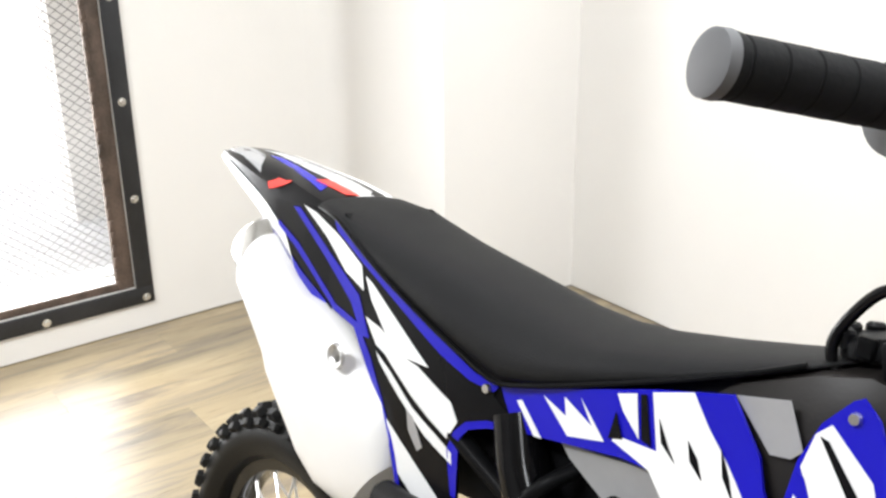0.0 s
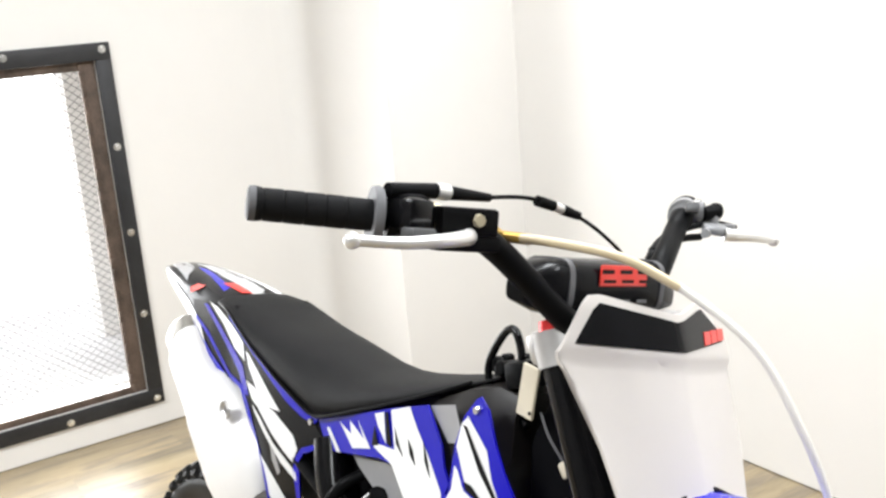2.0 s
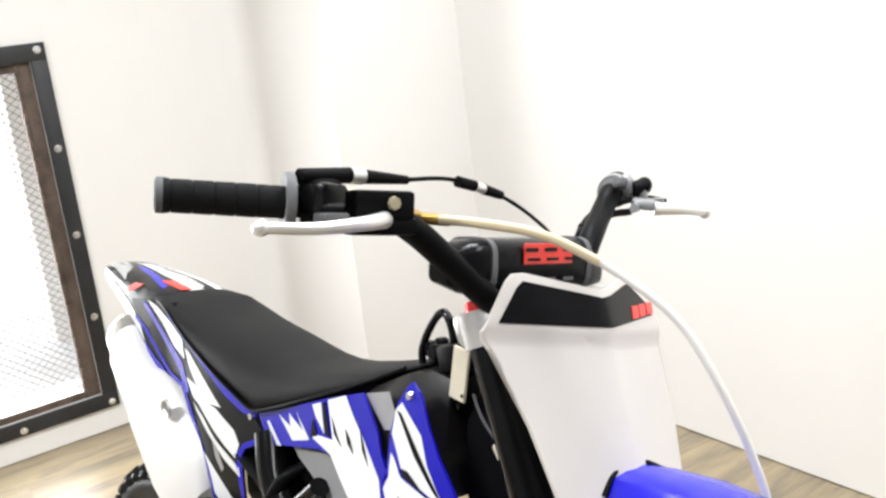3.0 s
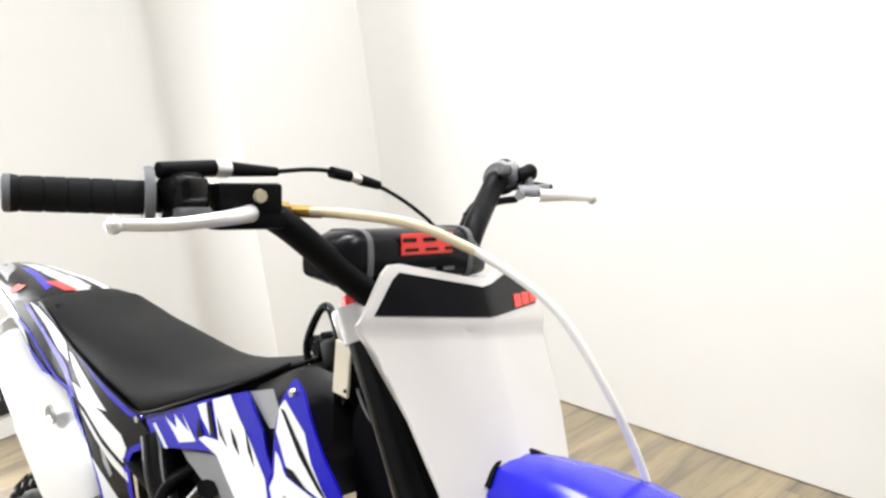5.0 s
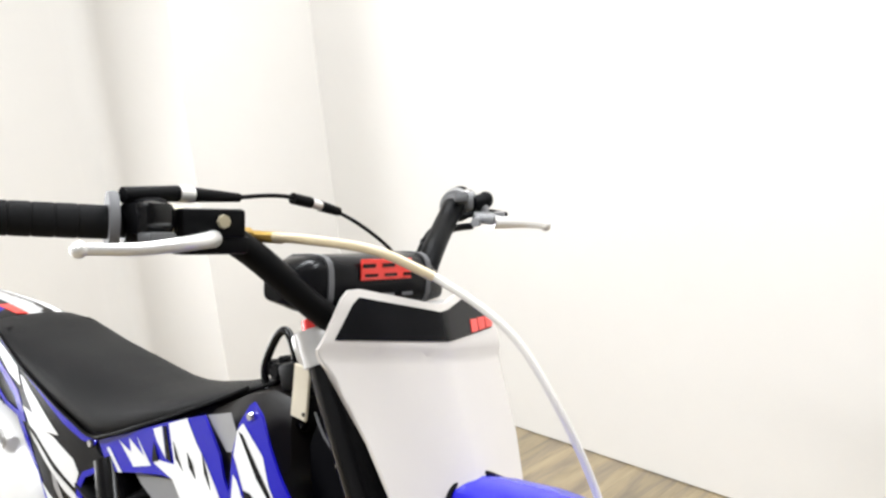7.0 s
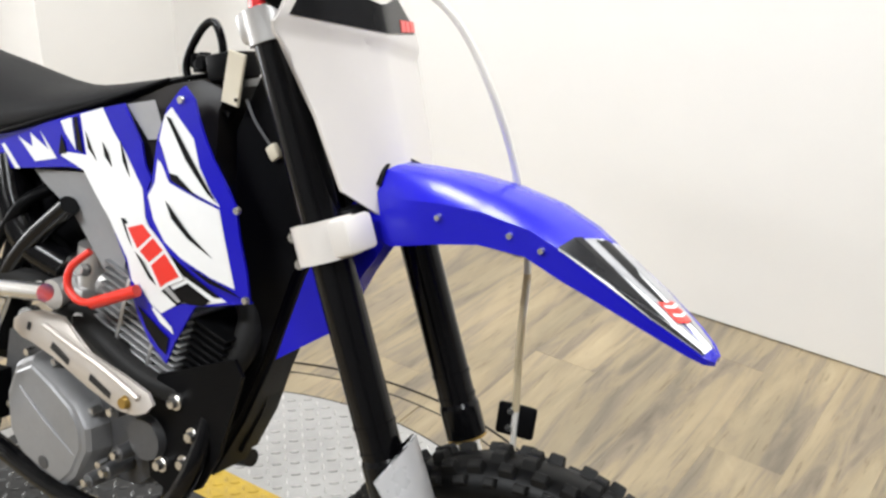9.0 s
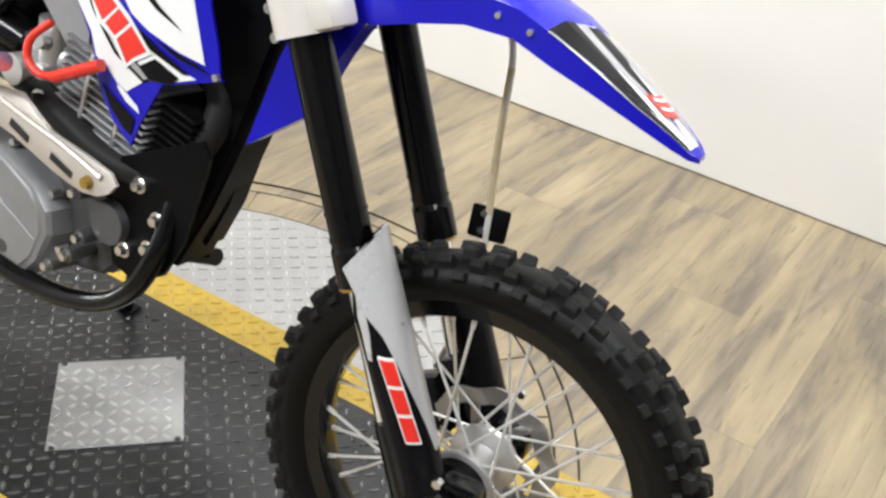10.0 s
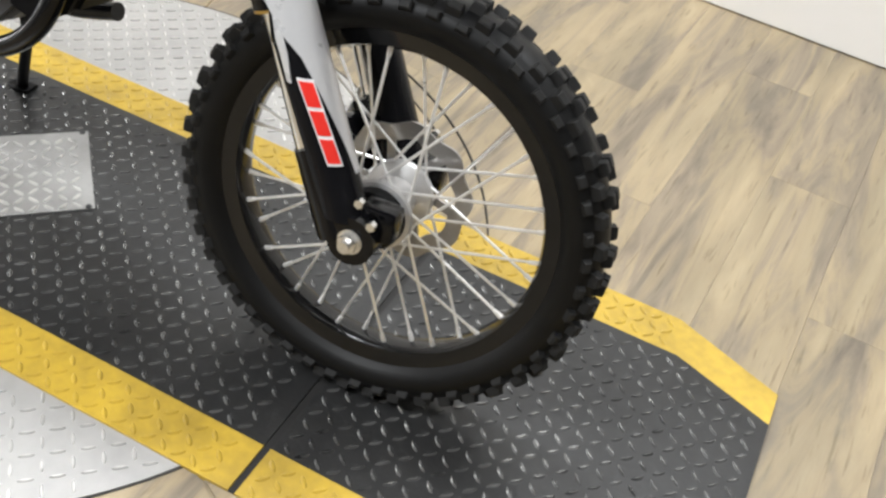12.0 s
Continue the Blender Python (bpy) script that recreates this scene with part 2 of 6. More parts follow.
def tube(bm, pts, r, seg=10, n=8, smooth=True, taper=None):
    path = smooth_path(pts, n) if smooth else [Vector(a) for a in pts]
    up = Vector((0.13, 0.21, 0.97))
    rings = []
    for i, p in enumerate(path):
        t = (path[min(i + 1, len(path) - 1)] - path[max(i - 1, 0)]).normalized()
        a = (up - t * up.dot(t)).normalized()
        b = t.cross(a)
        up = a
        rr = r if taper is None else r + (taper - r) * i / (len(path) - 1)
        rings.append([bm.verts.new(p + rr * (math.cos(k * math.tau / seg) * a + math.sin(k * math.tau / seg) * b)) for k in range(seg)])
    for u, v in zip(rings, rings[1:]):
        for k in range(seg):
            bm.faces.new((u[k], u[(k + 1) % seg], v[(k + 1) % seg], v[k]))
    bm.faces.new(rings[0][::-1]), bm.faces.new(rings[-1])
    return bm


def lathe(bm, prof, seg=64, closed=False, m=None):
    """Turns a profile of (radius, y) about the y axis."""
    rings = []
    for k in range(seg):
        c, s = math.cos(k * math.tau / seg), math.sin(k * math.tau / seg)
        rings.append([bm.verts.new((m or Matrix()) @ Vector((r * c, y, r * s))) for r, y in prof])
    q = len(prof)
    for k in range(seg):
        u, v = rings[k], rings[(k + 1) % seg]
        for i in range(q if closed else q - 1):
            bm.faces.new((u[i], u[(i + 1) % q], v[(i + 1) % q], v[i]))
    if not closed:
        for i in (0, q - 1):
            if prof[i][0] > 1e-5:
                bm.faces.new([r[i] for r in rings])
    return bm


def loft(bm, rings, cap=True):
    vs = [[bm.verts.new(p) for p in ring] for ring in rings]
    n = len(vs[0])
    for u, v in zip(vs, vs[1:]):
        for k in range(n):
            bm.faces.new((u[k], u[(k + 1) % n], v[(k + 1) % n], v[k]))
    if cap:
        bm.faces.new(vs[0][::-1]), bm.faces.new(vs[-1])
    return bm


def sheet(outline, yf, thick=0.003, step=0.025, rounded=0.0):
    """A moulded panel: an outline in x and z, bent to y = yf(x, z), with thickness towards +y."""
    bm = bmesh.new()
    f = bm.faces.new([bm.verts.new((x, 0, z)) for x, z in outline])
    bmesh.ops.triangulate(bm, faces=[f])
    for axis in (0, 2):
        lo, hi = min(v.co[axis] for v in bm.verts), max(v.co[axis] for v in bm.verts)
        k = math.floor(lo / step) + 1
        while k * step < hi:
            co, no = [0, 0, 0], [0, 0, 0]
            co[axis], no[axis] = k * step, 1
            bmesh.ops.bisect_plane(bm, geom=bm.verts[:] + bm.edges[:] + bm.faces[:], plane_co=co, plane_no=no, dist=1e-5)
            k += 1
    front = bm.faces[:]
    for v in bm.verts:
        v.co.y = yf(v.co.x, v.co.z)
    rim = [e for e in bm.edges if len(e.link_faces) == 1]
    back = bmesh.ops.duplicate(bm, geom=front)
    vmap = back["vert_map"]
    for v in [g for g in back["geom"] if isinstance(g, bmesh.types.BMVert)]:
        v.co.y += thick
    for e in rim:
        a, b = e.verts
        bm.faces.new((a, b, vmap[b], vmap[a]))
    if rounded:
        es = [e for e in bm.edges if e.is_valid and len(e.link_faces) == 2 and e.calc_face_angle(0) > 1.0]
        bmesh.ops.bevel(bm, geom=es, offset=rounded, segments=2, affect="EDGES", profile=0.5)
    return bm


# ---- room ----
H = 2.6


def wall(name, x0, y0, x1, y1, outward, holes=(), thick=0.12, paint=None):
    """A wall from (x0, y0) to (x1, y1), its face on that line and its thickness on the outward side (1 left, -1 right);
    holes: (from, to, sill, head) along it."""
    bm = bmesh.new()
    d = Vector((x1 - x0, y1 - y0, 0))
    L = d.length
    m = Matrix.Translation((x0, y0, 0)) @ d.to_track_quat("X", "Z").to_matrix().to_4x4()
    cuts = sorted(holes)
    at = 0.0
    for a, b, s, h in cuts:
        box(bm, (a - at, thick, H), m @ Matrix.Translation(((a + at) / 2, outward * thick / 2, H / 2)))
        box(bm, (b - a, thick, s), m @ Matrix.Translation(((a + b) / 2, outward * thick / 2, s / 2)))
        box(bm, (b - a, thick, H - h), m @ Matrix.Translation(((a + b) / 2, outward * thick / 2, (H + h) / 2)))
        at = b
    box(bm, (L - at, thick, H), m @ Matrix.Translation(((L + at) / 2, outward * thick / 2, H / 2)))
    return tagged(part(name, bm, paint or WALL, None, "plain grey wall out of view, dark to cut bounced light" if paint else "smooth white painted wall"), category="wall", kind="structure")


WX = -2.783
WIN = (-0.72, 0.343, 0.125, 1.190)
SIDE = lambda x: 1.510 - 0.0066 * x
wall("wall_rear", WX, -3.0, WX, 0.93, 1, [(WIN[0] + 3.0, WIN[1] + 3.0, WIN[2], WIN[3])])
# the corner beside the opening is rounded to soften its shade, up to the pier's sharp edge
cove = [(WX * (1 - t) ** 2 + 2 * WX * t * (1 - t) + (WX + 0.10) * t * t, 0.93 * (1 - t) ** 2 + 2 * 1.03 * t * (1 - t) + 1.03 * t * t) for t in [k / 16 for k in range(17)]] + [(-2.240, 1.028)]
bm = bmesh.new()
loft(bm, [[(x, y, 0), (x, y, H), (x - 0.06, y + 0.12, H), (x - 0.06, y + 0.12, 0)] for x, y in cove])
tagged(part("wall_pier_side", bm, WALL, None, "smooth white painted wall, its corner rounded to soften the shade"), category="wall", kind="structure")
wall("wall_pier", -2.240, 1.028, -2.247, SIDE(-2.247), 1)
wall("wall_side", -2.247, SIDE(-2.247), 3.2, SIDE(3.2), 1)
# unseen walls that close the room, kept dark to deepen the shadows
wall("wall_near", 3.2, -3.0, WX, -3.0, 1, paint=UNSEEN_GREY)
wall("wall_front", 3.2, 1.49, 3.2, -3.0, 1, paint=UNSEEN_GREY)
bm = box(bmesh.new(), (6.8, 5.6, 0.1), pose(-0.03, -0.55, H + 0.05))
tagged(part("ceiling", bm, CEIL, None, "plain grey ceiling out of view, toned down to cut bounced light"), category="ceiling", kind="structure")
bm = box(bmesh.new(), (6.8, 5.6, 0.1), pose(-0.03, -0.55, -0.062))
floor = tagged(part("floor", bm, SEAM, None, "worn pale wood-look plank floor"), category="floor", kind="structure")
# unseen ceiling fittings, added to carry the lamps
for x, y, _ in LAMPS:
    fit = thing("ceiling_light", "white ceiling light fitting, added out of view", "ceiling light", pose(x, y, 2.57), "ceiling lights")
    part("housing", box(bmesh.new(), (1.26, 0.36, 0.02), pose(0, 0, 0.018), 0.004), WHITE, fit)


def window_opening():
    y0, y1, z0, z1 = WIN
    win = thing("window_1", "black steel framed opening with expanded metal mesh, sunlit outside", "window", Matrix.Translation((WX, 0, 0)), kind="structure")
    fw = 0.048
    for name, cy, cz, sy, sz in (("window_frame", (y0 + y1) / 2, z1 + 0.026, y1 - y0 + 2 * fw, 0.052), ("window_frame", (y0 + y1) / 2, z0 - 0.024, y1 - y0 + 2 * fw, 0.048),
                                 ("window_frame", y1 + fw / 2, (z0 + z1) / 2, fw, z1 - z0), ("window_frame", y0 - fw / 2, (z0 + z1) / 2, fw, z1 - z0)):
        part(name, box(bmesh.new(), (0.010, sy, sz), pose(0.006, cy, cz), 0.0015), STEEL_BLACK, win)
    # rusty inner angle, set back into the opening
    for cy, cz, sy, sz in ((y1 - 0.025, (z0 + z1) / 2, 0.05, z1 - z0), (y0 + 0.02, (z0 + z1) / 2, 0.04, z1 - z0), ((y0 + y1) / 2, z1 - 0.014, y1 - y0 - 0.08, 0.026), ((y0 + y1) / 2, z0 + 0.012, y1 - y0 - 0.08, 0.022)):
        part("inner_angle", box(bmesh.new(), (0.012, sy, sz), pose(-0.012, cy, cz), 0.002), RUST, win, "rust-brown steel angle")
    # mesh: wavy strands joined at their crests, with ragged knuckles along the edge
    bm = bmesh.new()
    cw, ch, th = 0.030, 0.0125, 0.0014
    rows, cols = int((z1 - z0) / ch), int((y1 - y0) / cw)
    for r in range(rows):
        zc = z0 + (r + 0.5) * ch
        prev = None
        for c in range(2 * cols + 1):
            y = y0 + c * cw / 2
            up = ch / 2 if (c + r) % 2 else -ch / 2
            z = zc + up * 0.92
            x = -0.022 + (0.002 if (c + r) % 2 else -0.002)
            vs = [bm.verts.new((x, y, z + th)), bm.verts.new((x - 0.0022, y, z - th))]
            if prev:
                bm.faces.new((prev[0], vs[0], vs[1], prev[1]))
            prev = vs
    part("mesh", bm, MESH, win, "dark expanded metal mesh")
    # ragged mesh ends that lap over the frame
    for i in range(30):
        z = z0 + (i + 0.5) * (z1 - z0) / 30
        part("mesh_clip", box(bmesh.new(), (0.008, 0.012, 0.026), pose(-0.004, y1 - 0.043, z, random.uniform(-12, 12), 0, 0), 0.002, 1), RUST, win)
    spots = [(y1 + 0.024, z) for z in (1.222, 0.926, 0.655, 0.386, 0.095)] + [(y, z1 + 0.032) for y in (0.086, -0.193, -0.472)] + [(y, z0 - 0.031) for y in (0.089, -0.190, -0.469)]
    for y, z in spots:
        b = bmesh.new()
        rod(b, (0.010, y, z), (0.0125, y, z), 0.0115, seg=16)
        rod(b, (0.0125, y, z), (0.0175, y, z), 0.0075, 0.006, seg=12)
        part("bolt", b, STEEL, win, "zinc round-head bolt")
    return win


window_opening()
bm = box(bmesh.new(), (0.02, 9.0, 6.0), pose(-6.0, 0, 1.6))
tagged(part("backdrop", bm, OUTSIDE, None, "overexposed daylight outside the opening"), category="backdrop", kind="structure")
bm = box(bmesh.new(), (0.05, 0.22, 2.2), pose(-3.55, -0.22, 1.1 + 0.13), 0.004)
tagged(part("orange_board", bm, ORANGE, None, "tall orange board standing outside the meshed opening"), category="board")
bm = box(bmesh.new(), (3.0, 6.0, 0.05), pose(-4.42, 0, 0.105), 0.0)
tagged(part("ground", bm, CONCRETE, None, "pale concrete ground outside"), category="ground", kind="structure")

# wall added outside so that the mesh shows at the opening's right
bm = box(bmesh.new(), (0.12, 1.6, 2.6), pose(-3.5, 1.2, 1.43))
tagged(part("outside_wall", bm, WALL, None, "sunlit white wall added outside, dims the right of the opening"), category="wall", kind="structure")


# ---- turntable and lane ----
TC, TR = Vector((-0.684, 0.086, 0)), 0.6096
LANE = pose(0, 0.1185, 0, 0, 0, 2.9)


def disc(bm, r0, r1, z0, z1, seg=96):
    lathe(bm, [(r0, z0), (r1, z0), (r1, z1), (r0, z1)], seg, True, pose(0, 0, 0, 90, 0, 0))
    return bm


turn = thing("turntable", "round silver tread-plate turntable set in the floor", "turntable", Matrix.Translation(TC))
bm = bmesh.new()
lathe(bm, [(0.0, -0.010), (TR, -0.010), (TR, 0.0), (0.0, 0.0)], 128, False, Matrix.Rotation(radians(90), 4, "X"))
for v in bm.verts:
    v.co.z = -0.010 if v.co.z < -0.005 else 0.0
bmesh.ops.remove_doubles(bm, verts=bm.verts[:], dist=1e-5)
part("deck", bm, PLATE_SILVER, turn)
# wooden rim of short curved boards
for k in range(28):
    a0, a1 = k * math.tau / 28 + 0.004, (k + 1) * math.tau / 28 - 0.004
    b = bmesh.new()
    ring = []
    for r, z in ((TR + 0.004, -0.012), (TR + 0.078, -0.012), (TR + 0.078, -0.001), (TR + 0.004, -0.001)):
        ring.append([(r * math.cos(a0 + (a1 - a0) * i / 6), r * math.sin(a0 + (a1 - a0) * i / 6), z) for i in range(7)])
    loft(b, [[ring[j][i] for j in range(4)] for i in range(7)])
    part("rim_board", b, WOOD, turn)


for r in (TR + 0.0015, TR + 0.0795, TR + 0.118):
    b = bmesh.new()
    lathe(b, [(r, -0.010), (r + 0.0028, -0.010), (r + 0.0028, -0.0008), (r, -0.0008)], 128, True, Matrix.Rotation(radians(90), 4, "X"))
    part("gap_ring", b, SEAM, turn, "dark open joint")


def lane_section(name, x0, x1, end, label):
    """A length of the black lane with its yellow edges, 2 mm proud of the plate under it."""
    lane = thing(name, label, "ramp lane", LANE)
    z0, z1 = (0.0, 0.003)
    e, o, c = 0.2265, 0.076, 0.150
    if end:
        poly = [(x0, -e), (x1 - c, -e), (x1, -e + 0.054), (x1, e - 0.054), (x1 - c, e), (x0, e)]
        stripe = [[(x0, e), (x1 - c, e), (x1, e - 0.054), (x1, e + 0.009), (x1 - c - 0.016, e + o), (x0, e + o)]]
        stripe.append([(x, -y) for x, y in stripe[0]][::-1])
    else:
        poly = [(x0, -e), (x1, -e), (x1, e), (x0, e)]
        stripe = [[(x0, e), (x1, e), (x1, e + o), (x0, e + o)], [(x0, -e - o), (x1, -e - o), (x1, -e), (x0, -e)]]
    for nm, pts, mat in [("lane_plate", poly, PLATE_BLACK)] + [("edge_stripe", s, YELLOW) for s in stripe]:
        b = bmesh.new()
        f = b.faces.new([b.verts.new((x, y, z0 - 0.008)) for x, y in pts])
        g = bmesh.ops.extrude_face_region(b, geom=[f])
        for v in g["geom"]:
            if isinstance(v, bmesh.types.BMVert):
                v.co.z = z1
        part(nm, b, mat, lane)
    return lane


E0 = -0.084
lane_on = lane_section("lane_on_turntable", TC.x - TR + 0.05, E0 - 0.005, False, "black tread-plate lane with yellow edges on the turntable")
lane_off = lane_section("fixed_lane", E0 + 0.005, 0.470, True, "black tread-plate lane end with chamfered yellow edges")
bm = box(bmesh.new(), (0.011, 0.604, 0.004), LANE @ pose(E0, 0, -0.0016))
tagged(part("joint", bm, SEAM, None, "dark joint between the turntable and the lane"), category="joint", kind="structure")


def treads(bm, inside, x0, x1, y0, y1, z, pitch=0.0222, m=Matrix(), Wd=0.0032):
    """Raised lozenges of tread plate, each turned against its neighbours."""
    nx, ny = int((x1 - x0) / pitch), int((y1 - y0) / pitch)
    L, hgt = 0.0106, 0.0020
    for i in range(nx):
        for j in range(ny):
            x, y = x0 + (i + 0.5) * pitch, y0 + (j + 0.5) * pitch
            if not inside(x, y):
                continue
            a = radians(45 if (i + j) % 2 else -45)
            c, s = math.cos(a), math.sin(a)
            base = [(L, 0), (L * 0.4, Wd), (-L * 0.4, Wd), (-L, 0), (-L * 0.4, -Wd), (L * 0.4, -Wd)]
            top = [(p * 0.7, q * 0.5) for p, q in base]
            vb = [bm.verts.new(m @ Vector((x + c * p - s * q, y + s * p + c * q, z))) for p, q in base]
            vt = [bm.verts.new(m @ Vector((x + c * p - s * q, y + s * p + c * q, z + hgt))) for p, q in top]
            for k in range(6):
                bm.faces.new((vb[k], vb[(k + 1) % 6], vt[(k + 1) % 6], vt[k]))
            bm.faces.new(vt)
    return bm


deck_in = lambda x, y: math.hypot(x, y) < TR - 0.012 and not abs((LANE.inverted() @ Vector((x + TC.x, y + TC.y, 0))).y) < 0.310
bm = treads(bmesh.new(), deck_in, -0.7, 0.7, -0.7, 0.7, 0.0, 0.0245, Wd=0.0022)
tagged(part("raised_treads", bm, DECK_GLINT, turn), kind="stuff")
for ln, x0, x1 in ((lane_on, TC.x - TR + 0.07, E0 - 0.01), (lane_off, E0 + 0.01, 0.462)):
    lim = (lambda x, y: abs(y) < 0.218 and x < 0.462 - max(0, abs(y) - 0.165) * 2.7)
    tagged(part("raised_treads", treads(bmesh.new(), lim, x0, x1, -0.226, 0.226, 0.003), TREAD_GLINT, ln), kind="stuff")
    lim2 = (lambda x, y: 0.234 < abs(y) < 0.295 and x < 0.305)
    tagged(part("raised_treads", treads(bmesh.new(), lim2, x0, x1, -0.302, 0.302, 0.003), YELLOW, ln), kind="stuff")

# small square access plate, screwed down across the lane
hatch = thing("access_plate", "small square silver tread plate screwed onto the lane", "floor plate", pose(TC.x, TC.y, 0.0045, 0, 0, 47))
part("plate", box(bmesh.new(), (0.198, 0.198, 0.003), pose(0, 0, 0), 0.0008, 1), HATCH, hatch)
tagged(part("raised_treads", treads(bmesh.new(), lambda x, y: True, -0.1, 0.1, -0.1, 0.1, 0.0015, 0.0205), HATCH_TREAD, hatch), kind="stuff")
for x, y in ((-0.09, -0.095), (0.09, -0.095), (0.09, 0.095), (-0.09, 0.095)):
    part("screw", rod(bmesh.new(), (x, y, 0.0014), (x, y, 0.003), 0.005, 0.004, 10), STEEL_BLACK, hatch)


def planks():
    """Floor boards along y, in staggered rows, butted with fine open joints; those under the turntable are left out."""
    w, L = 0.152, 0.92
    meshes = {}
    for i in range(-24, 22):
        x = i * w
        off = (i * 0.37) % 1.0 * L
        y = -3.0 - off
        while y < 1.6:
            y0, y1 = max(y, -2.95), min(y + L, 1.60)
            y += L
            cx, cy = x + w / 2, (y0 + y1) / 2
            if y1 - y0 < 0.1 or cx > 3.1 or cx < -2.9:
                continue
            far = max(math.hypot(px - TC.x, py - TC.y) for px in (x, x + w) for py in (y0, y1))
            if far < TR + 0.08:
                continue
            key = round(y1 - y0, 3)
            if key not in meshes:
                b = bmesh.new()
                box(b, (w - 0.0003, key - 0.0003, 0.010))
                bmesh.ops.bevel(b, geom=[e for e in b.edges if all(v.co.z > 0 for v in e.verts)], offset=0.0002, segments=1, affect="EDGES")
                me = bpy.data.meshes.new("plank")
                b.to_mesh(me)
                b.free()
                me.materials.append(WOOD)
                meshes[key] = me
            ob = new("plank", meshes[key])
            ob.parent = floor
            ob.matrix_basis = pose(cx, cy, -0.009)


# ---- dirt bike ----
BIKE = pose(-0.045, 0.0194, 0, -10.6, 0, 3.0)
# proportions of the body, of the front bodywork and of the handlebar, in their frames
BODY = Matrix(((0.8702, -0.0053, -0.0495, 0.0584), (0, 1, 0, 0), (0.0430, -0.0132, 0.8812, 0.1465), (0, 0, 0, 1)))
HUB = (-0.0537, 0.0905, 0.2746)
FK = BIKE.inverted() @ pose(*HUB, -10.6, 0, 6.5)
FORK = FK @ Matrix(((0.9588, -0.0374, 0.0116, -0.0111), (0, 1, 0, 0), (0.0704, -0.1503, 0.9812, 0.0100), (0, 0, 0, 1)))
BAR = FK @ Matrix(((0.9459, -0.0206, 0.0138, -0.0114), (0, 0.91, 0, 0), (0.0640, -0.0616, 0.9234, 0.0513), (0, 0, 0, 1)))
MIRROR = Matrix.Diagonal((1, -1, 1, 1))
# the left half of the handlebar, swept back a little further than the right
BARL = FK @ Matrix(((1, -0.28, 0, 0), (0, 1, 0, 0), (0, -0.03, 1, 0), (0, 0, 0, 1))) @ MIRROR @ FK.inverted() @ BAR
bike = thing("dirt_bike", "blue, white and black small dirt bike leaning on its kickstand", "motorcycle", BIKE)


def wheel(name, m, ro, rn, width, spokes, hub_r, knobs, label, disc_side=1):
    """A knobbly tyre on a black spoked rim; the rim carries the tyre, hub and spokes."""
    rb = rn + 0.022
    hw = width / 2
    b = bmesh.new()
    lathe(b, [(rn, -0.012), (rn + 0.004, -0.020), (rb - 0.004, -0.022), (rb + 0.004, -0.023), (rb + 0.004, -0.019), (rb - 0.006, -0.014), (rb - 0.006, 0.014),
              (rb + 0.004, 0.019), (rb + 0.004, 0.023), (rb - 0.004, 0.022), (rn + 0.004, 0.020), (rn, 0.012)], 96, True)
    rim = part(name, b, RIM, bike, label, m)
    rc = ro - 0.011
    b = bmesh.new()
    side = [(rb - 0.001, -0.021), (rb + 0.006, -hw * 0.80), (rb + (rc - rb) * 0.35, -hw * 0.98), (rb + (rc - rb) * 0.62, -hw * 0.97), (rb + (rc - rb) * 0.85, -hw * 0.72), (rc, -hw * 0.30)]
    prof = side + [(r, -y) for r, y in side[::-1]]
    lathe(b, prof, 120, True)
    blocks = []
    # tread blocks: centre pairs and shoulder rows, staggered
    for row, (ang, off, wd, ln, tall) in enumerate(((0, 0.0085, 0.0145, 0.017, 0.0115), (0, -0.0085, 0.0145, 0.017, 0.0115), (30, 0.0245, 0.013, 0.018, 0.012), (-30, -0.0245, 0.013, 0.018, 0.012), (58, 0.0335, 0.011, 0.016, 0.010), (-58, -0.0335, 0.011, 0.016, 0.010))):
        s = width / 0.074
        for k in range(knobs):
            if row in (0, 1) and k % 3 == 2:
                continue
            a = math.tau * (k + (0.5 if row in (2, 3) else 0.0) + random.uniform(-0.05, 0.05)) / knobs
            rr = rc - (0.0 if row < 2 else 0.0055 if row < 4 else 0.0165)
            q = Matrix.Rotation(-a, 4, "Y") @ Matrix.Translation((rr, off * s, 0)) @ Matrix.Rotation(radians(ang), 4, "Z") @ Matrix.Translation((tall / 2 - 0.002, 0, 0))
            blocks.append((q, (tall, wd * s, ln)))
    part("tyre", b, SIDEWALL, rim, "black knobbly off-road tyre", m)
    shared = {}
    for q, size in blocks:
        if size not in shared:
            kb = bmesh.new()
            bmesh.ops.create_cube(kb, size=1.0, matrix=Matrix.Diagonal((*size, 1)))
            for v in kb.verts:
                if v.co.x > 0:
                    v.co.y *= 0.82
                    v.co.z *= 0.84
            bmesh.ops.bevel(kb, geom=[e for e in kb.edges if all(v.co.x > 0 for v in e.verts)], offset=0.0014, segments=1, affect="EDGES")
            me = bpy.data.meshes.new("tread_block")
            kb.to_mesh(me)
            kb.free()
            me.materials.append(RUBBER)
            shared[size] = me
        kn = new("tread_block", shared[size])
        kn.parent = rim
        kn.matrix_basis = m @ q
    b = bmesh.new()
    f = 0.034
    lathe(b, [(0.010, -0.052), (0.022, -0.052), (0.024, -0.042), (hub_r, -0.038), (hub_r + 0.002, -f), (hub_r, -f + 0.006), (0.027, -f + 0.014), (0.026, f - 0.014), (hub_r, f - 0.006), (hub_r + 0.002, f), (hub_r, 0.038), (0.030, 0.042), (0.028, 0.050), (0.010, 0.050)], 40, True)
    part("hub", b, ALU, rim, "cast aluminium hub", m)
    b = bmesh.new()
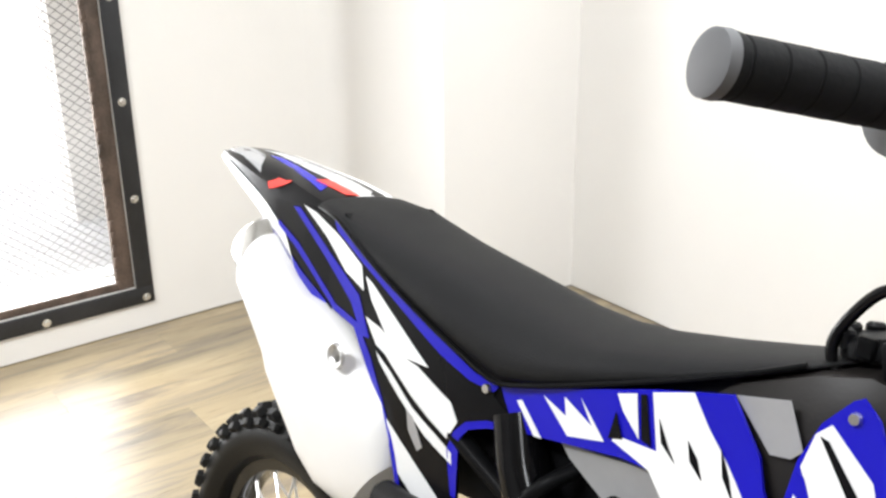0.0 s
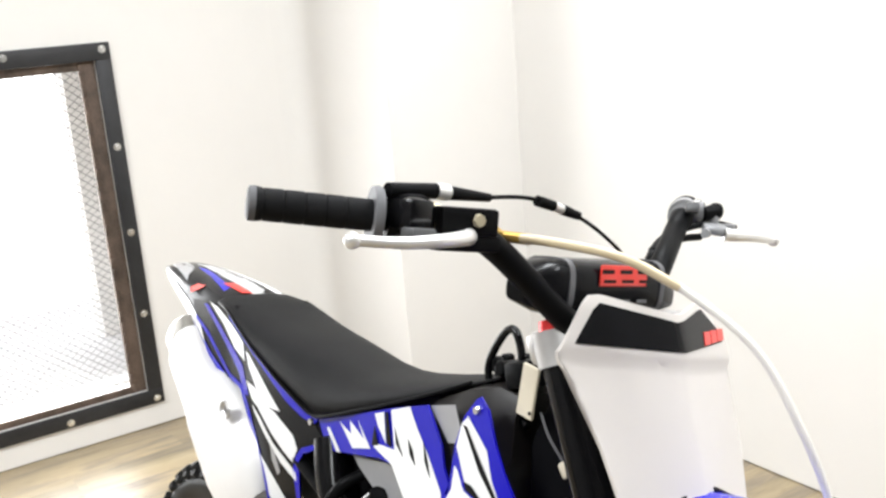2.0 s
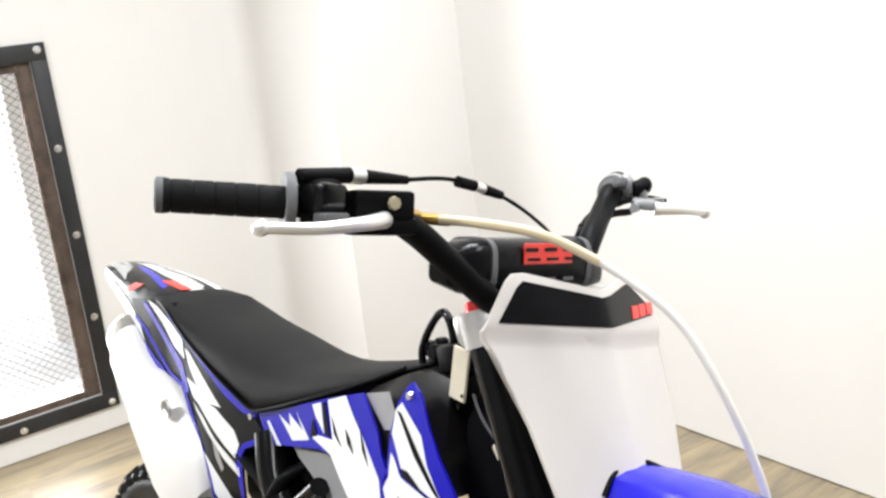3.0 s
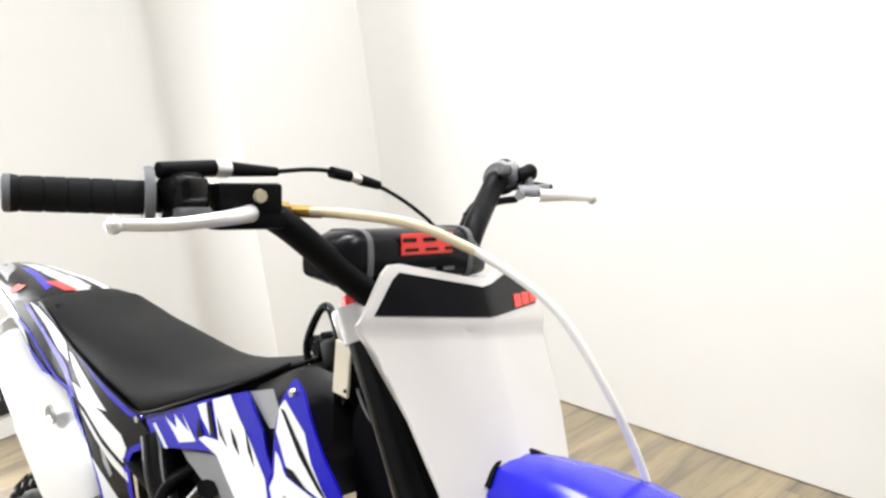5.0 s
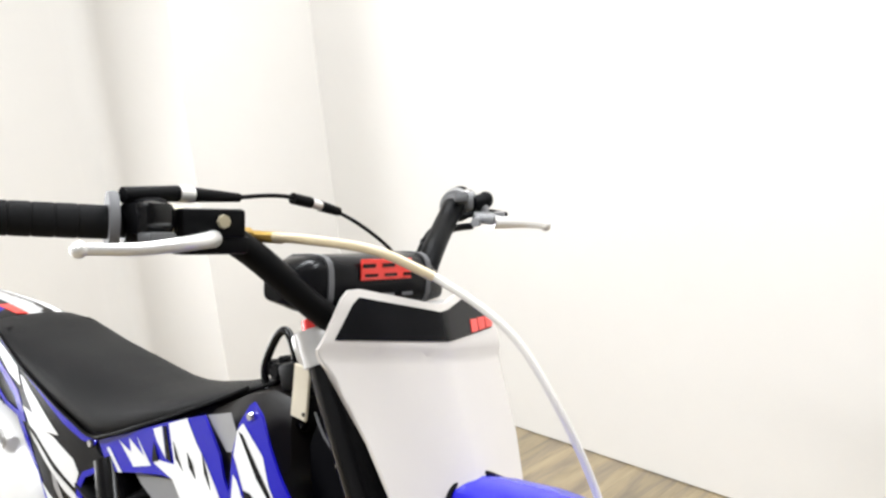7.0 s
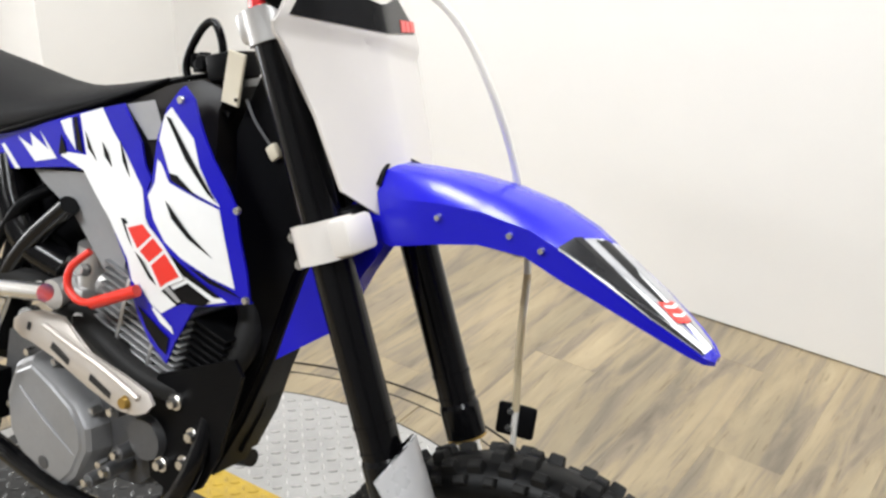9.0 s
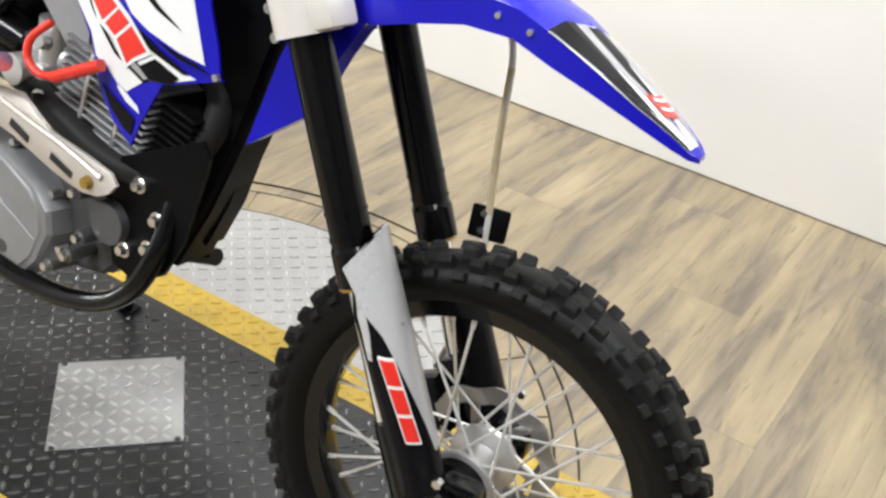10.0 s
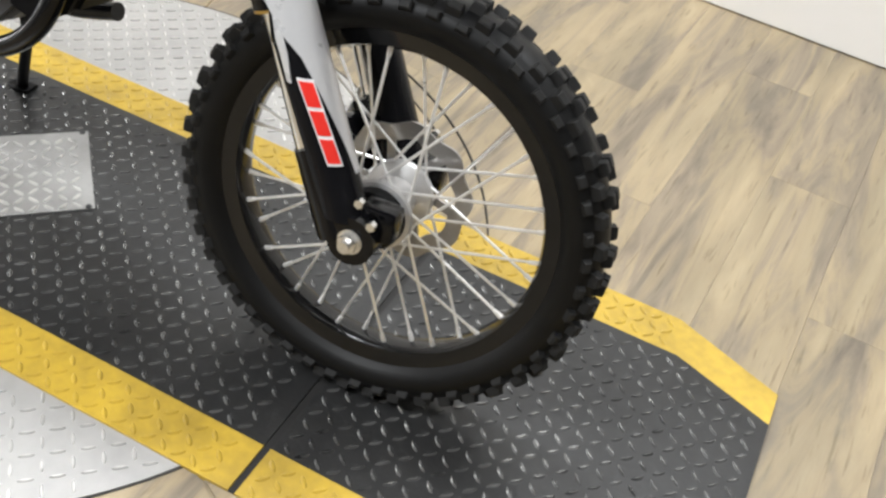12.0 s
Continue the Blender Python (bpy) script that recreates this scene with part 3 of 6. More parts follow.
    lathe(b, [(0.012, -0.058), (0.031, -0.058), (0.036, -0.054), (0.037, -0.0395), (0.012, -0.0395)], 32, True)
    part("bearing_cap", b, BLACK, rim, "black hub seal", m)
    for k in range(spokes):
        sd = 1 if k % 2 else -1
        a = math.tau * k / spokes
        lead = radians(48) * (1 if (k // 2) % 2 else -1)
        p0 = Vector(((hub_r - 0.003) * math.cos(a + lead), sd * f, (hub_r - 0.003) * math.sin(a + lead)))
        p1 = Vector(((rn + 0.002) * math.cos(a), sd * 0.006, (rn + 0.002) * math.sin(a)))
        b = rod(bmesh.new(), p0, p1, 0.0019, seg=6)
        d = (p0 - p1).normalized()
        rod(b, p1, p1 + d * 0.014, 0.0034, 0.0028, 6)
        part("spoke", b, ALU_PALE, rim, "", m)
    return rim


front = wheel("front_wheel", FK, 0.2757, 0.193, 0.074, 36, 0.042, 46, "black rimmed spoked front wheel")
wheel("rear_wheel", Matrix.Translation((-1.200, 0.0, 0.272)), 0.268, 0.165, 0.092, 36, 0.045, 40, "black rimmed spoked rear wheel")


def brake_disc(parent, m, r):
    b = bmesh.new()
    n = 108
    outer = [((r + 0.0035 * math.sin(9 * k * math.tau / n)) * math.cos(k * math.tau / n), (r + 0.0035 * math.sin(9 * k * math.tau / n)) * math.sin(k * math.tau / n)) for k in range(n)]
    inner = [(x * 0.76, z * 0.76) for x, z in outer]
    loft(b, [[(*o[:1], y, o[1]) for o in (outer[k], ) for y in (0.040, 0.0435)] + [(i[0], y, i[1]) for i in (inner[k], ) for y in (0.0435, 0.040)] for k in range(n)] + [[(*o[:1], y, o[1]) for o in (outer[0], ) for y in (0.040, 0.0435)] + [(i[0], y, i[1]) for i in (inner[0], ) for y in (0.0435, 0.040)]], cap=False)
    for k in range(6):
        a = k * math.tau / 6
        q = Matrix.Rotation(-a, 4, "Y") @ pose(r * 0.53, 0.0415, 0, 0, 18, 0)
        box(b, (r * 0.55, 0.003, 0.012), q, 0.0008, 1)
    for k in range(27):
        a = k * math.tau / 27
        rr = r * (0.80 + 0.07 * (k % 3))
        rod(b, (rr * math.cos(a), 0.0395, rr * math.sin(a)), (rr * math.cos(a), 0.0390, rr * math.sin(a)), 0.0035, seg=8)
    part("brake_disc", b, DISC_STEEL, parent, "wavy steel brake disc", m)


brake_disc(front, FK, 0.088)

# --- fork, steering and front bodywork (fork frame: origin at the front axle) ---
leg = lambda z, y=-0.087: Vector((-0.040 - 0.435 * z, y, z))


def fork_leg(s, upper_label):
    y = -0.087 * s
    b = bmesh.new()
    rod(b, leg(0.235, y), leg(0.690, y), 0.0222, seg=28)
    rod(b, leg(0.222, y), leg(0.256, y), 0.0243, seg=28)
    rod(b, leg(0.256, y), leg(0.261, y), 0.0243, 0.0223, 28)
    outer = part("fork_leg", b, GLOSS, bike, upper_label, FK)
    for z in (0.266, 0.292):
        part("band", rod(bmesh.new(), leg(z, y), leg(z + 0.003, y), 0.0233, seg=28), GLOSS, outer, "", FK)
    part("ring", rod(bmesh.new(), leg(0.219, y), leg(0.223, y), 0.0238, seg=28), BRASS, outer, "thin gold ring", FK)
    part("inner_tube", rod(bmesh.new(), leg(0.02, y), leg(0.24, y), 0.0150, seg=20), CHROME, outer, "chrome fork tube", FK)
    if s > 0:
        part("cap", rod(bmesh.new(), leg(0.695, y), leg(0.706, y), 0.0185, 0.0165, 12), RED_ANOD, outer, "red fork cap", FK)
    # cast axle foot
    b = bmesh.new()
    rod(b, leg(0.0, y) + Vector((0.018, 0, -0.006)), leg(0.085, y) + Vector((0.006, 0, 0)), 0.027, 0.022, 20)
    rod(b, (0.0, y - 0.024, 0.0), (0.0, y + 0.024, 0.0), 0.029, seg=24)
    box(b, (0.045, 0.034, 0.04), pose(0.018, y + 0.012 * s, 0.018), 0.006)
    part("axle_foot", b, GLOSS, outer, "black cast axle clamp", FK)
    for dx, dz in ((0.022, 0.030), (0.004, 0.052)):
        rod_b = rod(bmesh.new(), (dx, y - 0.030 * s, dz), (dx, y - 0.022 * s, dz), 0.0055, seg=6)
        part("pinch_bolt", rod_b, STEEL, outer, "", FK)
    return outer


[fork_leg(1, "gloss black fork leg"), fork_leg(-1, "gloss black fork leg")]
b = bmesh.new()
rod(b, (0, -0.118, 0), (0, 0.118, 0), 0.0085, seg=16)
part("front_axle", b, STEEL, bike, "", FK)
b = bmesh.new()
rod(b, (0, -0.112, 0), (0, -0.104, 0), 0.0150, seg=24)
rod(b, (0, -0.121, 0), (0, -0.112, 0), 0.0115, seg=6)
rod(b, (0, -0.128, 0), (0, -0.121, 0), 0.0070, 0.0058, 12)
part("axle_nut", b, STEEL, bike, "bright hexagonal axle nut", FK)


def fork_guard(s):
    """A half-round guard shell ahead of the fork tube: silver above, tapering into black below."""
    def shell(zs, a0, a1, grow, y0):
        b = bmesh.new()
        rings = []
        n = 12
        for i, z in enumerate(zs):
            f = (0.285 - z) / 0.26
            c = leg(z, 0) + Vector((0.012 + 0.016 * f, 0, 0))
            r = 0.0315 - 0.003 * f + grow
            lo, hi = a0(f), a1(f)
            ring, inner = [], []
            for k in range(n + 1):
                a = radians(lo + (hi - lo) * k / n)
                lift = -0.046 * (1 - math.cos(a - 0.25)) * max(0.0, 1 - f * 2.6)
                for lst, rr in ((ring, r), (inner, r - 0.003)):
                    lst.append((c.x + rr * math.cos(a), y0 + s * 1.04 * rr * math.sin(a), z + lift))
            rings.append(ring + inner[::-1])
        loft(b, rings)
        return b
    y0 = -0.087 * s
    zs = [0.290, 0.272, 0.25, 0.22, 0.19, 0.16, 0.13, 0.10, 0.07, 0.04, 0.02]
    guard = part("fork_guard", shell(zs if s > 0 else zs[4:], lambda f: -118 + 62 * max(0.0, 1 - f / 0.42), lambda f: 100, 0.0, y0), BLACK_GFX, bike, "black and silver plastic fork guard", FK)
    if s > 0:
        part("silver_flash", shell(zs[:9], lambda f: -70 + 70 * min(1.0, max(0.0, (f - 0.26) / 0.55)) , lambda f: 60 - 40 * f, 0.0012, y0), SILVER_GFX, guard, "silver flash", FK)
        part("silver_flash", shell(zs[:6], lambda f: -104 + 50 * max(0.0, 1 - f / 0.42), lambda f: -70 - 33 * min(1.0, max(0.0, (f - 0.26) / 0.30)), 0.0012, y0), SILVER_GFX, guard, "silver flash", FK)
        for k in range(3):
            z1 = 0.168 - k * 0.028
            part("badge", shell([z1, z1 - 0.015, z1 - 0.029], lambda f: -96 + 40 * f, lambda f: -64 + 40 * f, 0.0026, y0), WHITE_GFX, guard, "white outline of the badge", FK)
            part("badge", shell([z1 - 0.002, z1 - 0.015, z1 - 0.026], lambda f: -93 + 40 * f, lambda f: -67 + 40 * f, 0.0034, y0), RED_GFX, guard, "red block badge", FK)
    return guard


[fork_guard(1), fork_guard(-1)]

# lower clamp: pale rings round the legs and a black bridge
for s in (1, -1):
    b = bmesh.new()
    y = -0.087 * s
    lo, hi = leg(0.456, y), leg(0.494, y)
    rod(b, lo, hi, 0.0335, seg=32)
    m2, d2 = span(lo, hi)
    box(b, (0.05, 0.03, d2 * 0.92), m2 @ Matrix.Translation((0.0, 0.03 * s, 0.0)), 0.005)
    box(b, (0.030, 0.030, d2 * 0.95), m2 @ Matrix.Translation((-0.026, 0.0, 0.0)), 0.004)
    cl = part("lower_clamp", b, PLATE_CREAM, bike, "white clamp ring on the fork leg", FK)
    for z in (0.460, 0.486):
        p = leg(z, y)
        part("clamp_bolt", rod(bmesh.new(), p + Vector((-0.022, -0.012 * s, -0.011)), p + Vector((-0.022, -0.024 * s, -0.011)), 0.0055, seg=8), STEEL, cl, "", FK)
b = bmesh.new()
m2, d2 = span(leg(0.47, 0), leg(0.51, 0))
box(b, (0.07, 0.17, d2), Matrix.Translation(leg(0.48, 0)) @ pose(0, 0, 0, 0, -26, 0), 0.01)
part("clamp_bridge", b, BLACK, bike, "black lower triple clamp", FK)
b = bmesh.new()
m2, d2 = span(leg(0.668, 0), leg(0.70, 0))
for s in (1, -1):
    rod(b, leg(0.664, -0.087 * s), leg(0.696, -0.087 * s), 0.0265, seg=28)
box(b, (0.05, 0.20, d2), Matrix.Translation(leg(0.680, 0)) @ pose(-0.012, 0, 0, 0, -26, 0), 0.008)
part("upper_clamp", b, ALU_CLAMP, bike, "pale aluminium upper triple clamp", FK)
part("steering_stem", rod(bmesh.new(), leg(0.45, 0), leg(0.73, 0), 0.022, seg=20), BLACK, bike, "", FK)
# handlebar
bar_right = [(-0.4655, -0.411, 0.831), (-0.427, -0.335, 0.828), (-0.390, -0.245, 0.824), (-0.374, -0.195, 0.805), (-0.345, -0.120, 0.740), (-0.344, -0.082, 0.719), (-0.360, -0.03, 0.712)]
bar_left = [(-0.4655, -0.411, 0.809), (-0.427, -0.335, 0.817), (-0.386, -0.239, 0.824), (-0.379, -0.198, 0.806), (-0.363, -0.133, 0.778), (-0.360, -0.097, 0.748), (-0.360, -0.03, 0.712)]
bar_path = [BAR @ Vector(p) for p in bar_right] + [BARL @ Vector(p) for p in bar_left[::-1]]
bar = part("handlebar", tube(bmesh.new(), bar_path, 0.0130, 14, 8), BLACK, bike, "black steel handlebar")
b = bmesh.new()
for y in (-0.035, 0.035):
    box(b, (0.042, 0.030, 0.05), pose(-0.372, y, 0.708, 0, -26, 0), 0.006)
part("bar_clamp", b, GLOSS, bike, "black bar clamp", BAR)
# crossbar pad
b = bmesh.new()
rings = []
for y, w, h, dz in ((-0.156, 0.014, 0.012, -0.004), (-0.151, 0.018, 0.015, -0.003), (-0.128, 0.028, 0.025, 0.000), (-0.116, 0.032, 0.029, 0.0), (-0.085, 0.033, 0.030, 0.0), (0.056, 0.033, 0.030, 0.0), (0.064, 0.032, 0.028, -0.003), (0.098, 0.022, 0.015, -0.012), (0.104, 0.010, 0.008, -0.014)):
    ring = []
    for k in range(20):
        a = k * math.tau / 20
        cx, cz = math.cos(a), math.sin(a)
        ring.append((-0.372 + w * abs(cx) ** 0.5 * (1 if cx > 0 else -1), y, 0.765 + dz + h * abs(cz) ** 0.6 * (1 if cz > 0 else -1)))
    rings.append(ring)
loft(b, rings)
pad = part("bar_pad", b, BLACK_GFX, bike, "black vinyl crossbar pad", BAR)
for y in (-0.106, 0.056):
    b = bmesh.new()
    ring = []
    for k in range(20):
        a = k * math.tau / 20
        cx, cz = math.cos(a), math.sin(a)
        ring.append(((0.0342) * abs(cx) ** 0.5 * (1 if cx > 0 else -1), (0.0312) * abs(cz) ** 0.6 * (1 if cz > 0 else -1)))
    loft(b, [[(-0.372 + x, y - 0.004, 0.765 + z) for x, z in ring], [(-0.372 + x, y + 0.004, 0.765 + z) for x, z in ring]])
    part("strap", b, GREY_RUBBER, pad, "pale strap", BAR)


def grip(s):
    """A ribbed grip with its flange, and the end face of paler rubber."""
    path = bar_right if s > 0 else bar_left
    d = Vector(path[1]) - Vector(path[0])
    e0 = Vector(path[0]) - d.normalized() * 0.010
    e1 = e0 + d.normalized() * 0.127
    q, L = span(e0, e1)
    xf = BARL if s < 0 else BAR
    b = bmesh.new()
    prof = [(0.0, -L / 2), (0.0150, -L / 2), (0.0167, -L / 2 + 0.003)]
    for k in range(5):
        z = -L / 2 + 0.010 + k * 0.0195
        prof += [(0.0158, z), (0.0149, z + 0.0008), (0.0149, z + 0.0016), (0.0156, z + 0.0024)]
    prof += [(0.0154, L / 2 - 0.008)]
    lathe(b, [(r, z) for r, z in prof] + [(0.0, L / 2 - 0.008)], 28, False, q @ Matrix.Rotation(radians(90), 4, "X"))
    bmesh.ops.remove_doubles(b, verts=b.verts[:], dist=1e-5)
    g = part("grip", b, GRIP, bar, "ribbed black rubber grip", xf)
    b = bmesh.new()
    fr = 0.0280 if s > 0 else 0.0245
    lathe(b, [(0.0, L / 2 - 0.012), (fr, L / 2 - 0.013), (fr + 0.0012, L / 2 - 0.008), (fr, L / 2 - 0.004), (0.0, L / 2 - 0.004)], 36, False, q @ Matrix.Rotation(radians(90), 4, "X"))
    bmesh.ops.remove_doubles(b, verts=b.verts[:], dist=1e-5)
    part("flange", b, GREY_RUBBER if s > 0 else GRIP, g, "grey grip flange" if s > 0 else "black grip flange", xf)
    b = bmesh.new()
    lathe(b, [(0.0, -L / 2 - 0.0035), (0.0135, -L / 2 - 0.0035), (0.0164, -L / 2 - 0.002), (0.0168, -L / 2 + 0.004), (0.0, -L / 2 + 0.004)], 28, False, q @ Matrix.Rotation(radians(90), 4, "X"))
    bmesh.ops.remove_doubles(b, verts=b.verts[:], dist=1e-5)
    part("grip_end", b, GRIP_END, g, "grey grip end", xf)


grip(1)
grip(-1)
# --- front bodywork ---
# number plate: two halves folded at a middle ridge, raked with the fork
def plate_x(y, z):
    ledge = 0.0055 * min(1.0, max(0.0, (z - 0.690) / 0.008))
    side = -0.40 * max(0.0, math.hypot(y, 0.008) - 0.004) if y < 0 else -0.21 * max(0.0, math.hypot(y, 0.008) - 0.004)
    return -0.265 - 0.36 * (z - 0.70) + side + ledge


def plate_piece(name, outline, material, parent, label, off=0.0, thick=0.004):
    bm = sheet([(y, z) for y, z in outline], lambda y, z: 0.0, thick, 0.008)
    for v in bm.verts:
        y, d, z = v.co.x, v.co.y, v.co.z
        v.co = Vector((plate_x(y, z) + off - d, y, z))
    return part(name, bm, material, parent, label, FORK)


rim = [(0.0, 0.742), (-0.018, 0.744), (-0.080, 0.753), (-0.092, 0.751), (-0.100, 0.743), (-0.134, 0.694), (-0.132, 0.682), (-0.119, 0.663), (-0.104, 0.605), (-0.090, 0.533), (-0.044, 0.508), (0.0, 0.500),
       (0.060, 0.506), (0.104, 0.530), (0.112, 0.556), (0.123, 0.600), (0.124, 0.678), (0.128, 0.712), (0.122, 0.728), (0.074, 0.757), (0.058, 0.756), (0.018, 0.744)]
plate = plate_piece("number_plate", rim, PLATE_CREAM, bike, "white plastic front number plate")
band = [(0.0, 0.734), (-0.018, 0.736), (-0.084, 0.745), (-0.092, 0.738), (-0.118, 0.7035), (0.004, 0.7045), (0.112, 0.7170), (0.116, 0.724), (0.066, 0.750), (0.055, 0.748), (0.018, 0.737)]
plate_piece("visor_band", band, BLACK_GFX, plate, "black band across the plate top", 0.0012, 0.001)
for k in range(3):
    y = 0.058 + 0.020 * k
    plate_piece("badge", [(y, 0.7125 + 0.0024 * k), (y + 0.017, 0.7145 + 0.0024 * k), (y + 0.020, 0.7275 + 0.002 * k), (y + 0.003, 0.7265 + 0.002 * k)], RED_GFX, plate, "small red block badge", 0.0022, 0.001)

# front fender
fen = [(-0.225, 0.550, 0.046, 0.070), (-0.19, 0.553, 0.055, 0.078), (-0.14, 0.555, 0.058, 0.065), (-0.09, 0.552, 0.060, 0.050), (-0.04, 0.543, 0.060, 0.041), (0.0, 0.528, 0.058, 0.041), (0.035, 0.508, 0.053, 0.033), (0.08, 0.481, 0.046, 0.023), (0.12, 0.455, 0.034, 0.014), (0.138, 0.442, 0.024, 0.009), (0.146, 0.436, 0.012, 0.006)]
b = bmesh.new()
rings = []
for x, z, hw, drop in fen:
    o = [(x, hw, z - drop), (x, hw * 0.97, z - drop * 0.35), (x, hw * 0.62, z - 0.004), (x, hw * 0.25, z), (x, -hw * 0.25, z), (x, -hw * 0.62, z - 0.004), (x, -hw * 0.97, z - drop * 0.35), (x, -hw, z - drop)]
    i = [(px, py * 0.93, pz - 0.004) for px, py, pz in o[1:-1][::-1]]
    rings.append(o + i)
loft(b, rings)
fender = part("front_fender", b, BLUE, bike, "glossy blue front fender with striped tip", FK)
hem = [(-0.218, -0.044, 0.532), (-0.222, -0.022, 0.551), (-0.222, 0.020, 0.550), (-0.205, 0.040, 0.541), (-0.160, 0.042, 0.543)]
part("fender_hem", tube(bmesh.new(), hem, 0.0036, 10, 6), BLACK, fender, "black rubber hem", FK)
for x, z in ((-0.137, 0.519), (-0.058, 0.519), (-0.024, 0.512)):
    part("fender_bolt", rod(bmesh.new(), (x, -0.056, z), (x, -0.063, z), 0.0038, 0.003, 10), STEEL, fender, "", FK)
# its rear skirt behind the fork
b = sheet([(-0.190, 0.490), (-0.223, 0.432), (-0.255, 0.359), (-0.325, 0.306), (-0.294, 0.414), (-0.275, 0.460), (-0.235, 0.520)], lambda x, z: -0.050, 0.030)
part("fender_skirt", b, BLUE, fender, "blue rear skirt of the fender", FK)


def fen_at(x):
    for (x0, *a), (x1, *c) in zip(fen, fen[1:]):
        if x <= x1:
            t = (x - x0) / (x1 - x0)
            return [p + (q - p) * t for p, q in zip(a, c)]
    return fen[-1][1:]


def fender_decal(name, pts, material, label="", lift=0.0012):
    """A sticker on the fender's right shoulder: pts of (x, share of the half width)."""
    bm = sheet([(0.94 * x - 0.008, u) for x, u in pts], lambda x, u: 0.0, 0.0005, 0.02)
    for v in bm.verts:
        x, d, u = v.co.x, v.co.y, v.co.z
        z, hw, drop = fen_at(x)
        au = abs(u)
        zz = z - 0.004 * min(1, au / 0.62) if au < 0.62 else z - 0.004 - (drop * 0.35 - 0.004) * (au - 0.62) / 0.35 if au < 0.97 else z - drop * 0.35 - drop * 0.65 * (au - 0.97) / 0.03 * 0.03 if au <= 1 else z - drop * (0.35 + 0.65 * min(1, (au - 1.0) / 0.5))
        sy = min(au, 1.0) * (hw if u > 0 else -hw)
        v.co = Vector((x, sy * 1.012 + (-lift if u < 0 else lift), zz + lift - d))
    return part(name, bm, material, fender, label, FK)


for pts, mat, lab, lift in (([(0.0, -0.98), (0.034, 0.45), (0.10, 0.62), (0.150, 0.60), (0.156, 0.0), (0.152, -0.80), (0.10, -0.97)], WHITE_GFX, "white tip field", 0.0012),
                            ([(0.030, 0.10), (0.036, 0.42), (0.10, 0.58), (0.150, 0.52), (0.158, 0.10), (0.10, 0.02)], GREY_GFX, "silver stripe", 0.0020),
                            ([(0.010, -0.55), (0.022, -0.05), (0.150, -0.30)], GREY_GFX, "silver stripe", 0.0020),
                            ([(0.0, -0.96), (0.012, -0.42), (0.070, -0.55), (0.118, -0.66), (0.06, -0.90)], BLACK_GFX, "black flash", 0.0026),
                            ([(0.022, -0.16), (0.030, 0.10), (0.085, -0.06), (0.135, -0.20), (0.075, -0.24)], BLACK_GFX, "black flash", 0.0028),
                            ([(0.060, -0.92), (0.150, -0.60), (0.155, -0.78), (0.10, -0.95)], BLACK_GFX, "black flash", 0.0024)):
    fender_decal("stripe", pts, mat, lab, lift)
fender_decal("badge", [(0.098, -0.34), (0.108, 0.10), (0.130, 0.06), (0.122, -0.38)], RED_GFX, "small red badge", 0.0034)
for k in range(2):
    fender_decal("badge_line", [(0.104 + k * 0.010, -0.28), (0.110 + k * 0.010, 0.0), (0.113 + k * 0.010, 0.0), (0.107 + k * 0.010, -0.28)], WHITE_GFX, "thin white line", 0.0042)

# right controls
b = bmesh.new()
d = (Vector(bar_right[2]) - Vector(bar_right[0])).normalized()
c0 = Vector(bar_right[0]) + d * 0.120
rod(b, c0, c0 + d * 0.036, 0.021, seg=24)
box(b, (0.034, 0.034, 0.042), Matrix.Translation(c0 + d * 0.020 + Vector((0.004, 0, 0.004))) @ pose(0, 0, 0, 0, 0, -24), 0.008)
thr = part("throttle_housing", b, BLACK, bar, "black throttle housing", BAR)
part("screw", rod(bmesh.new(), c0 + d * 0.022 + Vector((0.020, -0.012, 0.008)), c0 + d * 0.022 + Vector((0.026, -0.015, 0.008)), 0.0045, seg=10), STEEL, thr, "", BAR)
b = bmesh.new()
box(b, (0.034, 0.030, 0.028), Matrix.Translation(c0 + d * 0.053) @ pose(0, 0, 0, 0, 0, -20), 0.006)
rod(b, c0 + d * 0.042 + Vector((0.004, 0, 0)), c0 + d * 0.049 + Vector((0.004, 0, 0)), 0.020, seg=20)
part("clamp_band", b, PALE_BRASS, thr, "bronze-coloured band", BAR)
b = bmesh.new()
mc = Vector((-0.372, -0.240, 0.827))
box(b, (0.034, 0.064, 0.028), Matrix.Translation(mc) @ pose(0, 0, 0, 0, 0, -14), 0.004)
box(b, (0.030, 0.072, 0.018), Matrix.Translation(mc + Vector((0, 0.002, -0.020))) @ pose(0, 0, 0, 0, 0, -14), 0.005)
mcyl = part("brake_reservoir", b, BLACK, bike, "black front brake master cylinder", BAR)
part("bar_mount", box(bmesh.new(), (0.045, 0.034, 0.032), Matrix.Translation(mc + Vector((-0.018, -0.055, 0.004))), 0.008), GLOSS, mcyl, "black bar mount", BAR)
part("sight_glass", rod(bmesh.new(), mc + Vector((0.016, 0.004, 0.002)), mc + Vector((0.0215, 0.003, 0.002)), 0.0075, 0.0062, 8), PALE_BRASS, mcyl, "pale brass sight glass", BAR)
b = bmesh.new()
box(b, (0.02, 0.03, 0.012), Matrix.Translation(mc + Vector((0.004, -0.06, -0.014))), 0.003)
part("lever_mount", b, ENGINE_DARK, mcyl, "", BAR)


